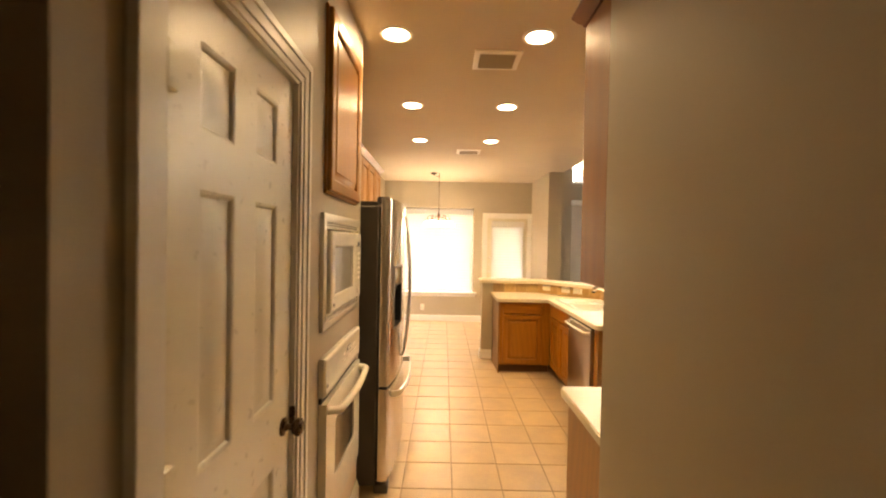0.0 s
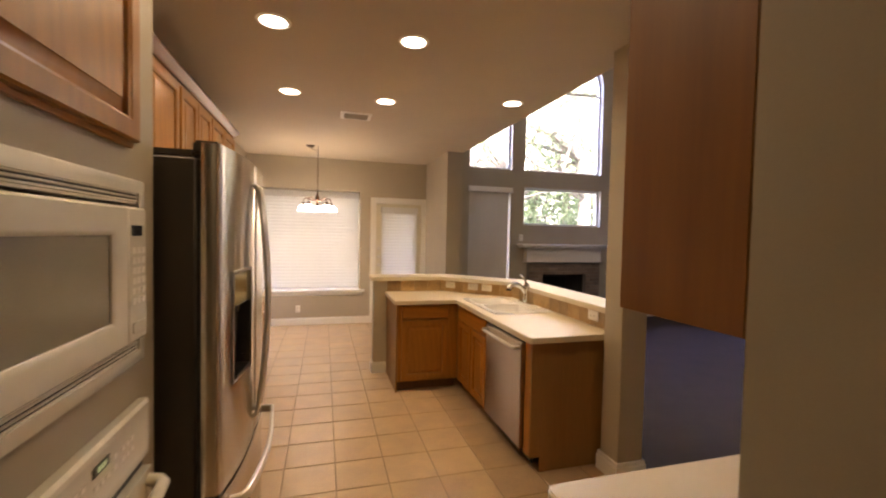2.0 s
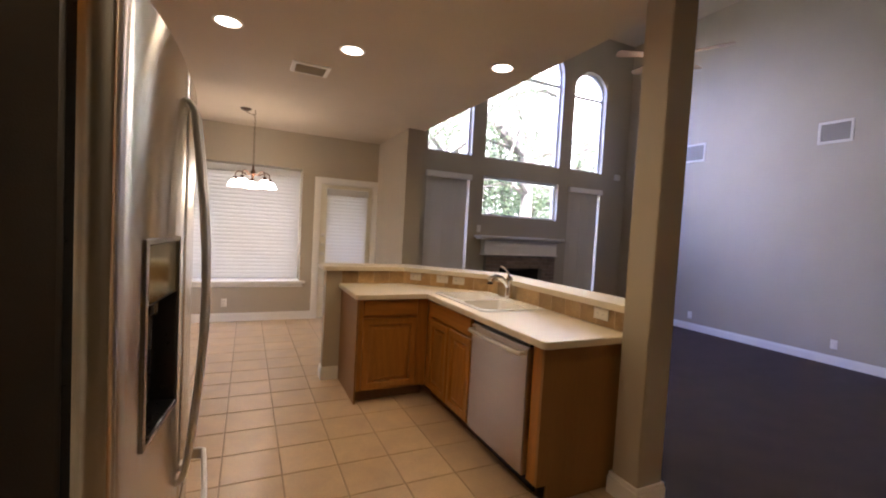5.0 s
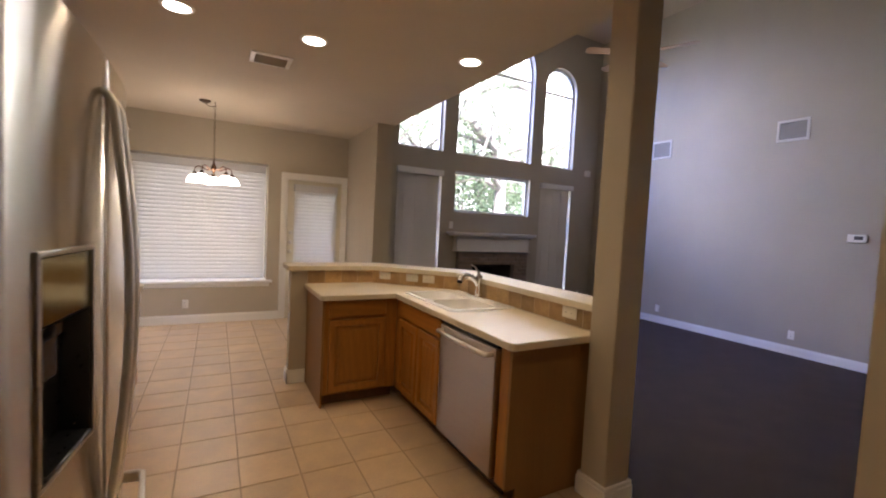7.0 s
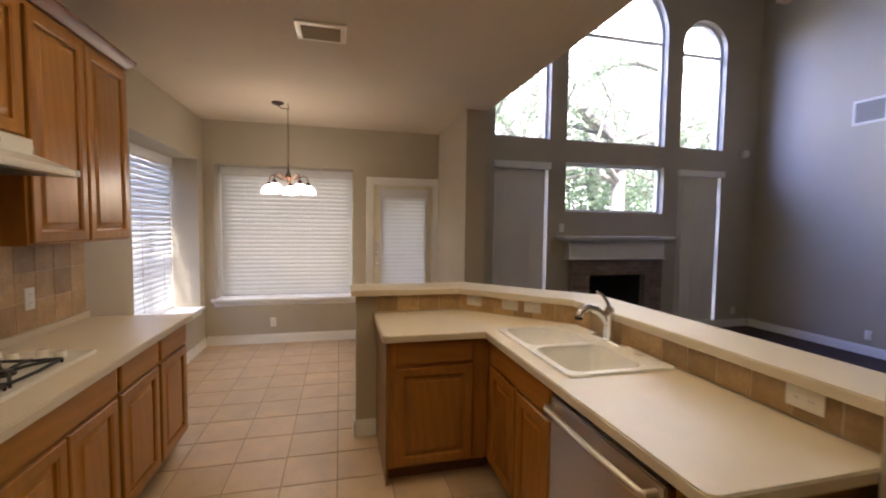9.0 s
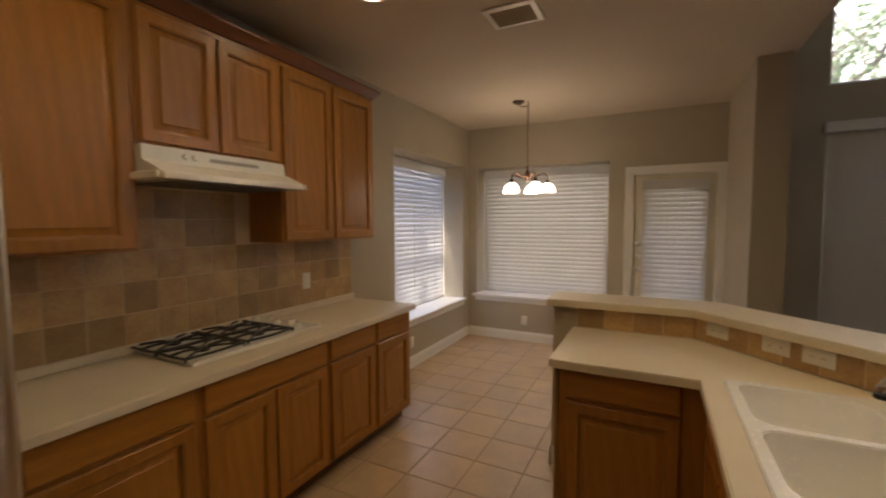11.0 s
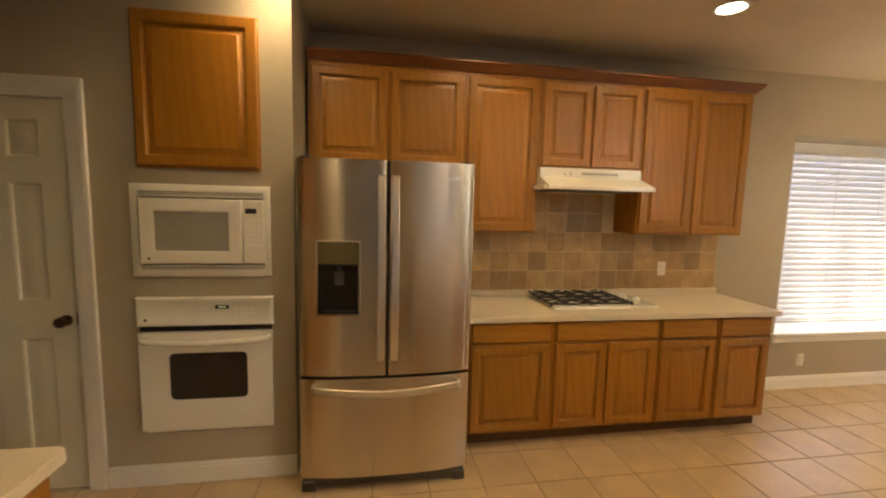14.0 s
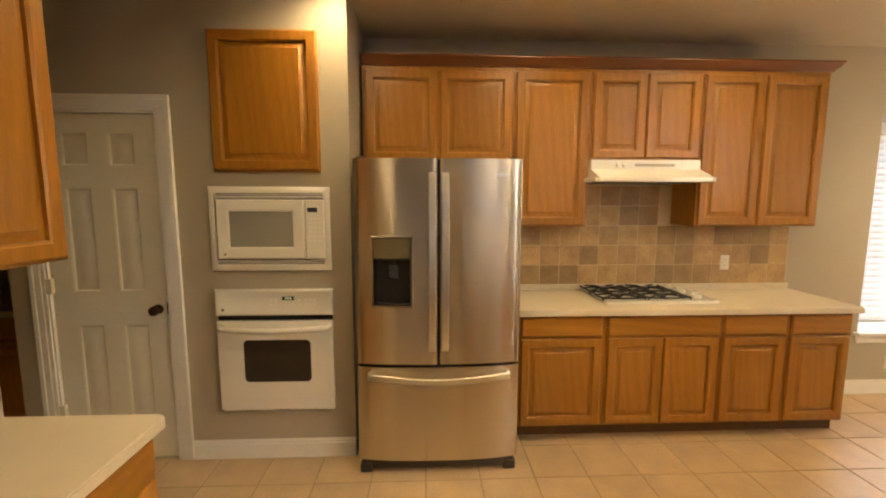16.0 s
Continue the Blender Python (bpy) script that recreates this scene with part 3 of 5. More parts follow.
# living room windows
LW = [("window_3", LIVING_WINDOWS[0], 4.205), ("window_4", LIVING_WINDOWS[1], 4.30), ("window_5", LIVING_WINDOWS[2], 4.205), ("window_6", LIVING_WINDOWS[3], 0)]
for nm, ring, spring in LW:
    us, zs = [q[0] for q in ring], [q[1] for q in ring]
    w = thing(nm, fl.p(sum(us) / len(us), min(zs), 0.1), "tall arched white framed window looking on trees" if spring else "wide low white framed window above the mantel", "window", kind="structure")
    part("window_frame", slab(ring, 0.09, 0.15, [inset(ring, 0.035)], f=fl), WHITE, w)
    p = part("pane", slab(inset(ring, 0.035), 0.118, 0.122, f=fl), GLASS, w)
    p.visible_shadow = False
    if spring:
        part("glazing_bar", F(fl, (min(us) + 0.03, max(us) - 0.03, spring - 0.1, spring - 0.065, 0.095, 0.145)), WHITE, w)
for nm, a, b in (("window_7", 3.475, 4.25), ("window_8", 6.37, 7.15)):
    w = thing(nm, fl.p(a, 0.10, 0.1), "tall white framed window covered by a shade", "window", kind="structure")
    part("window_frame", slab(rect(a, b, 0.10, 2.385), 0.09, 0.15, [rect(a + 0.04, b - 0.04, 0.14, 2.345)], f=fl), WHITE, w)
    p = part("pane", F(fl, (a + 0.04, b - 0.04, 0.14, 2.345, 0.118, 0.122)), GLASS, w)
    p.visible_shadow = False
    s = thing("vertical_blind", fl.p((a + b) / 2, 2.385, 0), "closed grey vertical blind with a white valance", "window blind", group="living room blinds")
    part("valance", F(FL, (a - 0.02, b + 0.02, 2.31, 2.40, -0.03, 0.05), bevel=0.005), WHITE, s)
    for k in range(7):
        v0 = a + 0.01 + k * (b - a - 0.06) / 7
        part("vane", F(FL, (v0, v0 + (b - a - 0.06) / 7 + 0.006, 0.12, 2.31, -0.02 + 0.004 * (k % 2), -0.0175 + 0.004 * (k % 2))), SHADE, s)

# ---------------------------------------------------------------- cabinets


def cab_door(f, u0, u1, z0, z1, parent, material=None):
    material = material or OAK_V
    d = part("door", loops(f, u0, u1, z0, z1, [(0, 0.001), (0, 0.015), (0.005, 0.020), (0.048, 0.020), (0.052, 0.0165), (0.0575, 0.014), (0.058, 0.001)], cap=False), material, parent)
    part("panel", loops(f, u0 + 0.0575, u1 - 0.0575, z0 + 0.0575, z1 - 0.0575, [(0, 0.0012), (0.009, 0.0015), (0.032, 0.0135), (0.034, 0.0165)]), material, d)
    return d


def drawer_front(f, u0, u1, z0, z1, parent):
    return part("drawer_front", loops(f, u0, u1, z0, z1, [(0, 0.001), (0, 0.013), (0.006, 0.020)]), OAK_H, parent)


def wall_cabinet(f, u0, u1, z0, z1, depth, doors, label, group):
    c = thing("wall_cabinet", f.p((u0 + u1) / 2, z0, -depth), label, "cabinet", group)
    part("body", F(f, (u0, u1, z0, z1, -depth, 0), bevel=0.002), OAK_V, c)
    for a, b in doors:
        cab_door(f, a, b, z0 + 0.012, z1 - 0.03, c)
    return c


def base_cabinet(f, u0, u1, drawers, doors, label, group, depth=0.58, top=0.868, z_toe=0.10, hollow=False):
    c = thing("base_cabinet", f.p((u0 + u1) / 2, 0, -depth), label, "cabinet", group)
    inside = [(u0, u1, z_toe, 0.66, -depth, 0), (u0, u1, 0.66, top, -0.02, 0)] if hollow else [(u0, u1, z_toe, top, -depth, 0)]
    part("body", F(f, *inside, bevel=0.002), OAK_V, c)
    part("toe_kick", F(f, (u0, u1, 0.001, z_toe, -depth, -0.07)), OAK_DARK, c, "recessed toe kick with shade put into its dark colour")
    for a, b in drawers:
        drawer_front(f, a, b, 0.725, 0.855, c)
    for a, b in doors:
        cab_door(f, a, b, 0.118, 0.705, c)
    return c


FU = Face((0.165, 0, 0), (0, 1, 0), (1, 0, 0))
UG = "wall cabinets above the cooking counter"
wall_cabinet(FU, 4.56, 5.583, 1.862, 2.49, 0.288, [(4.585, 5.055), (5.085, 5.565)], "honey oak two-door wall cabinet above the refrigerator", UG)
wall_cabinet(FU, 5.585, 6.108, 1.422, 2.49, 0.288, [(5.60, 6.09)], "tall honey oak single-door wall cabinet", UG)
wall_cabinet(FU, 6.11, 6.888, 1.885, 2.49, 0.288, [(6.13, 6.49), (6.505, 6.875)], "short honey oak two-door wall cabinet above the range hood", UG)
wall_cabinet(FU, 6.89, 7.795, 1.422, 2.49, 0.288, [(6.905, 7.325), (7.345, 7.775)], "tall honey oak two-door wall cabinet at the end of the row", UG)


def crown(f, u0, u1, z, depth, label, ends=(True, True)):
    c = thing("crown_moulding", f.p((u0 + u1) / 2, z, 0), label, "moulding")
    bm = bmesh.new()
    prof = [(0.0, 0.0), (0.012, 0.0), (0.016, 0.012), (0.03, 0.022), (0.045, 0.045), (0.052, 0.05), (0.052, 0.062), (0.0, 0.062)]
    rows = []
    for d, h in prof:
        e0, e1 = (d if ends[0] else 0), (d if ends[1] else 0)
        row = [f.p(u0 - e0, z + h, -depth), f.p(u0 - e0, z + h, d), f.p(u1 + e1, z + h, d), f.p(u1 + e1, z + h, -depth)]
        rows.append([bm.verts.new(q) for q in row])
    for a, b in zip(rows, rows[1:]):
        for i in range(3):
            bm.faces.new((a[i], a[i + 1], b[i + 1], b[i]))
    bm.faces.new(rows[-1])
    bm.faces.new(rows[0])
    part("moulding", bm, OAK_CROWN, c)
    return c


crown(FU, 4.56, 7.795, 2.4905, 0.285, "honey oak crown moulding along the wall cabinets", (False, True))
FB = Face((0.455, 0, 0), (0, 1, 0), (1, 0, 0))
BG = "base cabinets under the cooking counter"
base_cabinet(FB, 5.535, 6.158, [(5.60, 6.13)], [(5.60, 6.13)], "honey oak base cabinet with one drawer and one door", BG)
base_cabinet(FB, 6.16, 6.938, [(6.175, 6.92)], [(6.175, 6.54), (6.555, 6.92)], "honey oak base cabinet with a wide drawer front under the cooktop", BG)
base_cabinet(FB, 6.94, 7.398, [(6.955, 7.38)], [(6.955, 7.38)], "narrow honey oak base cabinet with one drawer and one door", BG)
base_cabinet(FB, 7.40, 7.845, [(7.415, 7.825)], [(7.415, 7.825)], "narrow honey oak base cabinet ending the counter", BG)


def worktop(name, outline, z0, z1, label, holes=()):
    """A laminate top: the sheet with an eased edge, over the thick edge strip."""
    n = len(outline)
    w = thing(name, (sum(p[0] for p in outline) / n, sum(p[1] for p in outline) / n, z0), label, "worktop")
    bm = slab(outline, z1 - 0.012, z1, holes)
    es = [e for e in bm.edges if len(e.link_faces) == 2 and e.calc_face_angle(0) > 0.9 and min(e.verts[0].co.z, e.verts[1].co.z) > z1 - 0.001]
    bmesh.ops.bevel(bm, geom=es, offset=0.005, segments=2, affect="EDGES")
    part("top_sheet", bm, LAMI, w)
    part("edge_strip", slab(outline, z0, z1 - 0.0122, holes), LAMI, w)
    return w


def rounded(corners, radii, n=6):
    """An outline with chosen corners rounded."""
    out = []
    k = len(corners)
    for i in range(k):
        p, r = Vector(corners[i]), radii[i]
        if not r:
            out.append(tuple(p))
            continue
        a, b = (Vector(corners[i - 1]) - p).normalized(), (Vector(corners[(i + 1) % k]) - p).normalized()
        c = p + (a + b) * r
        for j in range(n + 1):
            t = math.pi / 2 * j / n
            out.append(tuple(c - b * r * math.cos(t) - a * r * math.sin(t)))
    return out


worktop("worktop", rounded([(-0.122, 5.535), (0.503, 5.535), (0.503, 7.885), (-0.122, 7.885)], [0, 0, 0.02, 0]), 0.869, 0.907, "cream laminate worktop holding the gas cooktop")
solid("counter_upstand", B((-0.122, -0.103, 5.54, 7.882, 0.9075, 0.95), bevel=0.003), LAMI, "cream laminate upstand along the wall", "upstand", kind="")

# ---------------------------------------------------------------- refrigerator
fr = thing("refrigerator", (0.3, 5.055, 0), "stainless steel french-door refrigerator with bottom freezer drawer", "refrigerator")
part("body", B((-0.06, 0.668, 4.585, 5.512, 0.05, 1.785), bevel=0.006), GREYSIDE, fr, "dark grey textured cabinet")


def bulged(y0, y1, z0, z1, hole=None):
    """A door whose front swells gently over the whole width of the refrigerator."""
    bm = bmesh.new()

    def fx_(y):
        k = abs(y - 5.053) / 0.473
        edge = min(y - y0, y1 - y)
        return 0.736 + 0.040 * (1 - k ** 3) - (0.010 * (1 - edge / 0.012) ** 2 if edge < 0.012 else 0)
    ys = sorted({y0, y0 + 0.004, y0 + 0.012, y1 - 0.012, y1 - 0.004, y1, *[y0 + (y1 - y0) * i / 10 for i in range(1, 10)], *(hole[:2] if hole else ())})
    zs = sorted({z0, z1, *(hole[2:] if hole else ())})
    front = [[bm.verts.new((fx_(y), y, z)) for z in zs] for y in ys]
    back = [[bm.verts.new((0.684, y, z)) for z in zs] for y in ys]
    for i in range(len(ys) - 1):
        for j in range(len(zs) - 1):
            inside = hole and hole[0] <= (ys[i] + ys[i + 1]) / 2 <= hole[1] and hole[2] <= (zs[j] + zs[j + 1]) / 2 <= hole[3]
            if not inside:
                bm.faces.new((front[i][j], front[i + 1][j], front[i + 1][j + 1], front[i][j + 1]))
            bm.faces.new((back[i][j], back[i + 1][j], back[i + 1][j + 1], back[i][j + 1]))
        for j in (0, -1):
            bm.faces.new((front[i][j], front[i + 1][j], back[i + 1][j], back[i][j]))
    for i in (0, -1):
        for j in range(len(zs) - 1):
            bm.faces.new((front[i][j], front[i][j + 1], back[i][j + 1], back[i][j]))
    return bm


ld = part("door", bulged(4.581, 5.048, 0.672, 1.832, (4.682, 4.905, 1.012, 1.406)), STEELV, fr)
rd = part("door", bulged(5.058, 5.525, 0.672, 1.832), STEELV, fr)
fd = part("freezer_drawer", bulged(4.581, 5.525, 0.085, 0.655), STEELV, fr)
part("door_gap", B((0.60, 0.735, 4.60, 5.495, 0.655, 0.672), (0.69, 0.755, 5.048, 5.058, 0.672, 1.825), (0.6685, 0.6835, 4.592, 5.505, 0.09, 1.78)), BLACK, fr)
FDT = Face((0.7575, 4.678, 0), (0.0239, 0.231, 0), (0.231, -0.0239, 0))
part("dispenser_bezel", loops(FDT, 0, 0.2322, 1.008, 1.410, [(0, -0.02), (0, 0.003), (0.003, 0.005), (0.010, 0.005), (0.010, -0.02)], cap=False), STEEL, ld, "brushed dispenser surround")
part("dispenser_panel", F(FDT, (0.010, 0.222, 1.282, 1.400, -0.05, 0.001), bevel=0.003), SMOKED, ld, "glossy smoked mirror control panel")
part("dispenser_cavity", loops(FDT, 0.010, 0.222, 1.018, 1.282, [(0, 0.001), (0.004, -0.004), (0.012, -0.045), (0.03, -0.048)]), BLACK, ld, "black ice and water recess")
part("dispenser_paddle", F(FDT, (0.087, 0.147, 1.165, 1.247, -0.04, -0.025), (0.10, 0.134, 1.247, 1.277, -0.04, -0.012), bevel=0.005), PADDLE, ld, "dark translucent paddle")
part("dispenser_tray", F(FDT, (0.022, 0.21, 1.020, 1.030, -0.045, 0.008), bevel=0.003), BLACK, ld)
for y, par in ((5.017, ld), (5.089, rd)):
    z0, z1 = 0.755, 1.75
    pts = [(0.768, y, z0), (0.788, y, z0 + 0.010)] + [(0.796 + 0.034 * math.sin(math.pi * k / 8), y, z0 + 0.03 + (z1 - z0 - 0.06) * k / 8) for k in range(9)] + [(0.788, y, z1 - 0.010), (0.768, y, z1)]
    part("handle", strap(pts, 0.040, 0.016, (0, 1, 0)), SATIN, par, "flat satin steel bar handle")
pts = [(0.755, 4.655, 0.605), (0.792, 4.662, 0.607)] + [(0.808 + 0.026 * math.sin(math.pi * k / 10), 4.68 + 0.755 * k / 10, 0.612 - 0.022 * math.sin(math.pi * k / 10)) for k in range(11)] + [(0.792, 5.453, 0.607), (0.755, 5.46, 0.605)]
part("handle", strap(pts, 0.038, 0.016, (0, 0, 1)), SATIN, fd, "curved satin steel drawer handle")
part("hinge_cover", B((0.42, 0.66, 4.60, 4.70, 1.7855, 1.812), (0.655, 0.735, 4.595, 4.66, 1.80, 1.842), bevel=0.008, seg=2), GREYSIDE, fr)
part("hinge_cover", B((0.42, 0.66, 5.40, 5.50, 1.7855, 1.812), (0.655, 0.735, 5.435, 5.50, 1.80, 1.842), bevel=0.008, seg=2), GREYSIDE, fr)
part("kick_grille", B((0.66, 0.738, 4.60, 5.506, 0.022, 0.080), bevel=0.004), GREYSIDE, fr)
for y in (4.592, 5.444):
    part("foot", B((0.66, 0.748, y, y + 0.07, 0.0, 0.058), bevel=0.006), GREYSIDE, fr)
part("badge", B((0.745, 0.7655, 5.365, 5.44, 1.735, 1.752), bevel=0.001), CHROME, rd, "small chrome badge")

# ---------------------------------------------------------------- built-in ovens
oc = thing("wall_cabinet", FO.p(4.08, 1.77, 0), "honey oak cabinet door set in the wall above the microwave", "cabinet")
part("frame", loops(FO, 3.765, 4.375, 1.765, 2.55, [(0, 0.001), (0, 0.010), (0.003, 0.012)]), OAK_V, oc)
cab_door(Face((0.577, 0, 0), (0, 1, 0), (1, 0, 0)), 3.775, 4.365, 1.778, 2.54, oc)

mo = thing("microwave", FO.p(4.07, 1.20, 0), "white built-in microwave oven with louvred trim kit", "microwave")
part("trim_frame", loops(FO, 3.725, 4.42, 1.19, 1.682, [(0, 0.001), (0, 0.016), (0.005, 0.020), (0.035, 0.020), (0.035, -0.02)], cap=False), APPL, mo)
for z0, z1 in ((1.618, 1.662), (1.208, 1.252)):
    g = part("louvre_panel", F(FO, (3.745, 4.40, z0, z1, -0.02, 0.012)), APPL, mo)
    for k in range(4):
        z = z0 + 0.006 + k * 0.0095
        part("louvre", F(FO, (3.752, 4.393, z, z + 0.0055, 0.0121, 0.0165), bevel=0.001), APPL, g)
    # dark strips: the shade between the louvres put into solid colour
    for k in range(3):
        z = z0 + 0.0102 + k * 0.0095
        part("slot", F(FO, (3.765, 4.38, z - 0.0008, z + 0.0052, 0.0121, 0.0135)), SLOTG, g)
md = part("door", loops(FO, 3.772, 4.275, 1.262, 1.608, [(0, -0.02), (0, 0.032), (0.006, 0.038), (0.058, 0.038), (0.070, 0.030), (0.070, 0.024)], cap=False), APPL, mo)
part("glass", F(FO, (3.842, 4.205, 1.332, 1.538, 0.018, 0.026)), GGLASS, md, "grey screened glass")
cp = part("control_panel", F(FO, (4.279, 4.388, 1.262, 1.608, -0.02, 0.036), bevel=0.006), APPL, mo)
part("display", F(FO, (4.295, 4.352, 1.535, 1.562, 0.0365, 0.0385)), BLACK, cp, "dark clock display")
for r in range(6):
    for c in range(3):
        part("key", F(FO, (4.298 + c * 0.027, 4.317 + c * 0.027, 1.49 - r * 0.026, 1.506 - r * 0.026, 0.0362, 0.0375)), PLATE, cp)
part("open_button", F(FO, (4.30, 4.372, 1.285, 1.315, 0.0362, 0.039), bevel=0.001), APPL, cp)
part("mark", lathe([(0.007, 0), (0.007, 0.002)], (0.6035, 3.815, 1.29), 14, (1, 0, 0)), GREYSIDE, md)

ov = thing("wall_oven", FO.p(4.08, 0.33, 0), "white built-in wall oven with a dark glass window", "oven")
part("body", F(FO, (3.765, 4.395, 0.37, 1.05, -0.13, 0.0)), GREYSIDE, ov)
ocp = part("control_panel", loops(FO, 3.728, 4.425, 0.918, 1.078, [(0, 0.001), (0, 0.022), (0.008, 0.030), (0.020, 0.030), (0.026, 0.026)]), APPL, ov)
part("display", F(FO, (4.125, 4.195, 1.012, 1.034, 0.0262, 0.0285)), BLACK, ocp, "green lit clock display")
part("digits", F(FO, (4.142, 4.152, 1.017, 1.029, 0.0286, 0.029), (4.156, 4.166, 1.017, 1.029, 0.0286, 0.029), (4.170, 4.180, 1.017, 1.029, 0.0286, 0.029)), CLOCK, ocp)
for k, u in enumerate((4.06, 4.085, 4.14, 4.165, 4.19, 4.225, 4.265, 4.29, 4.315)):
    for z in ((1.012, 0.985) if k not in (2, 3, 4) else (0.985,)):
        part("key", F(FO, (u - 0.008, u + 0.008, z - 0.006, z + 0.006, 0.0262, 0.0275)), PLATE, ocp)
part("mark", lathe([(0.008, 0), (0.008, 0.002)], (0.5915, 3.775, 0.955), 14, (1, 0, 0)), GREYSIDE, ocp)
part("vent_gap", F(FO, (3.74, 4.415, 0.888, 0.917, 0.0, 0.012)), BLACK, ov, "dark vent gap")
od = part("door", slab(rect(3.738, 4.42, 0.335, 0.886), 0.001, 0.034, [rounded([(3.885, 0.505), (4.285, 0.505), (4.285, 0.77), (3.885, 0.77)], [0.03] * 4)], f=FO), APPL, ov)
part("glass", F(FO, (3.87, 4.30, 0.49, 0.785, 0.012, 0.0285)), DGLASS, od, "dark tinted oven glass")
pts = [(0.597, 3.765, 0.853), (0.63, 3.772, 0.852)] + [(0.643 + 0.012 * math.sin(math.pi * k / 8), 3.79 + 0.585 * k / 8, 0.852 - 0.012 * math.sin(math.pi * k / 8)) for k in range(9)] + [(0.63, 4.393, 0.852), (0.597, 4.40, 0.853)]
part("handle", tube(pts, 0.017, 12), APPL, od, "white bowed handle")
part("bottom_trim", F(FO, (3.75, 4.412, 0.318, 0.333, 0.001, 0.02)), APPL, ov)

# ---------------------------------------------------------------- hood, cooktop
hd = thing("range_hood", (0.03, 6.5, 1.72), "cream-white under-cabinet range hood above the cooktop", "range hood")
bm = bmesh.new()
prof = [(-0.12, 1.883), (0.205, 1.883), (0.205, 1.815), (0.34, 1.765), (0.365, 1.755), (0.365, 1.728), (-0.12, 1.728)]
rows = [[bm.verts.new((x, y, z)) for x, z in prof] for y in (6.113, 6.885)]
for i in range(len(prof)):
    j = (i + 1) % len(prof)
    bm.faces.new((rows[0][i], rows[0][j], rows[1][j], rows[1][i]))
bm.faces.new(rows[0]), bm.faces.new(rows[1])
bmesh.ops.bevel(bm, geom=list(bm.edges), offset=0.004, segments=2, affect="EDGES")
part("canopy", bm, APPL, hd)
for y in (6.078, 6.872):
    part("lip", B((-0.11, 0.372, y, y + 0.017, 1.728, 1.757), bevel=0.003), APPL, hd)
part("switch_panel", B((0.2055, 0.2075, 6.42, 6.70, 1.838, 1.856), bevel=0.0005), MIDGREY, hd, "grey control strip")
for y in (6.30, 6.345):
    part("knob", lathe([(0.014, 0), (0.012, 0.012), (0.002, 0.013)], (0.2055, y, 1.848), 14, (1, 0, 0)), APPL, hd)
part("filter", B((-0.02, 0.30, 6.2, 6.8, 1.722, 1.7275)), GREYSIDE, hd, "grey grease filter")

ck = thing("gas_cooktop", (0.08, 6.59, 0.907), "white gas cooktop with black cast iron grates", "cooktop")
part("base", B((-0.145, 0.36, 6.20, 6.995, 0.9075, 0.925), bevel=0.005, seg=2), APPL, ck)
part("burner_tray", B((-0.115, 0.31, 6.23, 6.81, 0.9252, 0.9272), bevel=0.001), APPL, ck)
for y in (6.34, 6.66):
    for x in (-0.02, 0.21):
        bz = part("burner", lathe([(0.036, 0), (0.036, 0.008), (0.026, 0.012), (0.026, 0.02), (0.002, 0.022)], (x, y, 0.9275), 20), BLACK, ck)
        g = bmesh.new()
        z = 0.942
        w, h = 0.11, 0.148
        for a, b in (((x - w, y - h), (x + w, y - h)), ((x + w, y - h), (x + w, y + h)), ((x + w, y + h), (x - w, y + h)), ((x - w, y + h), (x - w, y - h))):
            tube([(*a, z), ((a[0] + b[0]) / 2, (a[1] + b[1]) / 2, z - 0.004), (*b, z)], 0.0065, 6, g)
        for k in range(4):
            t = math.pi / 4 + k * math.pi / 2
            tube([(x + w * (1 if math.cos(t) > 0 else -1), y + h * (1 if math.sin(t) > 0 else -1), z), (x + 0.06 * math.cos(t), y + 0.06 * math.sin(t), z + 0.006), (x + 0.025 * math.cos(t), y + 0.025 * math.sin(t), z)], 0.0065, 6, g)
            tube([(x + w * (1 if math.cos(t) > 0 else -1), y + h * (1 if math.sin(t) > 0 else -1), 0.922), (x + w * (1 if math.cos(t) > 0 else -1), y + h * (1 if math.sin(t) > 0 else -1), z)], 0.006, 6, g)
        for a, b in (((x, y - h), (x, y - 0.03)), ((x, y + h), (x, y + 0.03))):
            tube([(*a, z), ((a[0] + b[0]) / 2, (a[1] + b[1]) / 2, z + 0.005), (*b, z + 0.002)], 0.0065, 6, g)
        part("grate", g, IRON, ck, "black cast iron grate")
for k, x in enumerate((-0.09, 0.0, 0.09, 0.18, 0.27)):
    part("knob", lathe([(0.025, 0), (0.023, 0.02), (0.019, 0.028), (0.002, 0.029)], (x, 6.89 + (0.04 if k % 2 else 0), 0.925), 18), APPL, ck, "white control knob")

# ---------------------------------------------------------------- peninsula
F1 = Face((0, 7.075, 0), (1, 0, 0), (0, -1, 0))
F2 = Face((2.372, 0, 0), (0, 1, 0), (-1, 0, 0))
PG = "peninsula base cabinets"
base_cabinet(F1, 1.765, 2.371, [(1.80, 2.27)], [(1.80, 2.27)], "honey oak base cabinet with a drawer on the peninsula", PG, depth=0.585)
base_cabinet(F2, 6.25, 7.074, [(6.268, 6.98)], [(6.268, 6.615), (6.632, 6.98)], "honey oak sink base cabinet with two doors", PG, depth=0.565, hollow=True)
ep = thing("end_panel", (2.69, 5.545, 0), "honey oak end panel closing the peninsula cabinets", "panel")
part("panel", B((2.445, 2.965, 5.50, 5.518, 0.001, 0.10), (2.372, 2.965, 5.50, 5.518, 0.10, 0.868)), OAK_END, ep, "plain brown veneer with shade put into its colour")
part("stile", B((2.372, 2.402, 5.519, 5.597, 0.10, 0.868), bevel=0.002), OAK_V, ep)
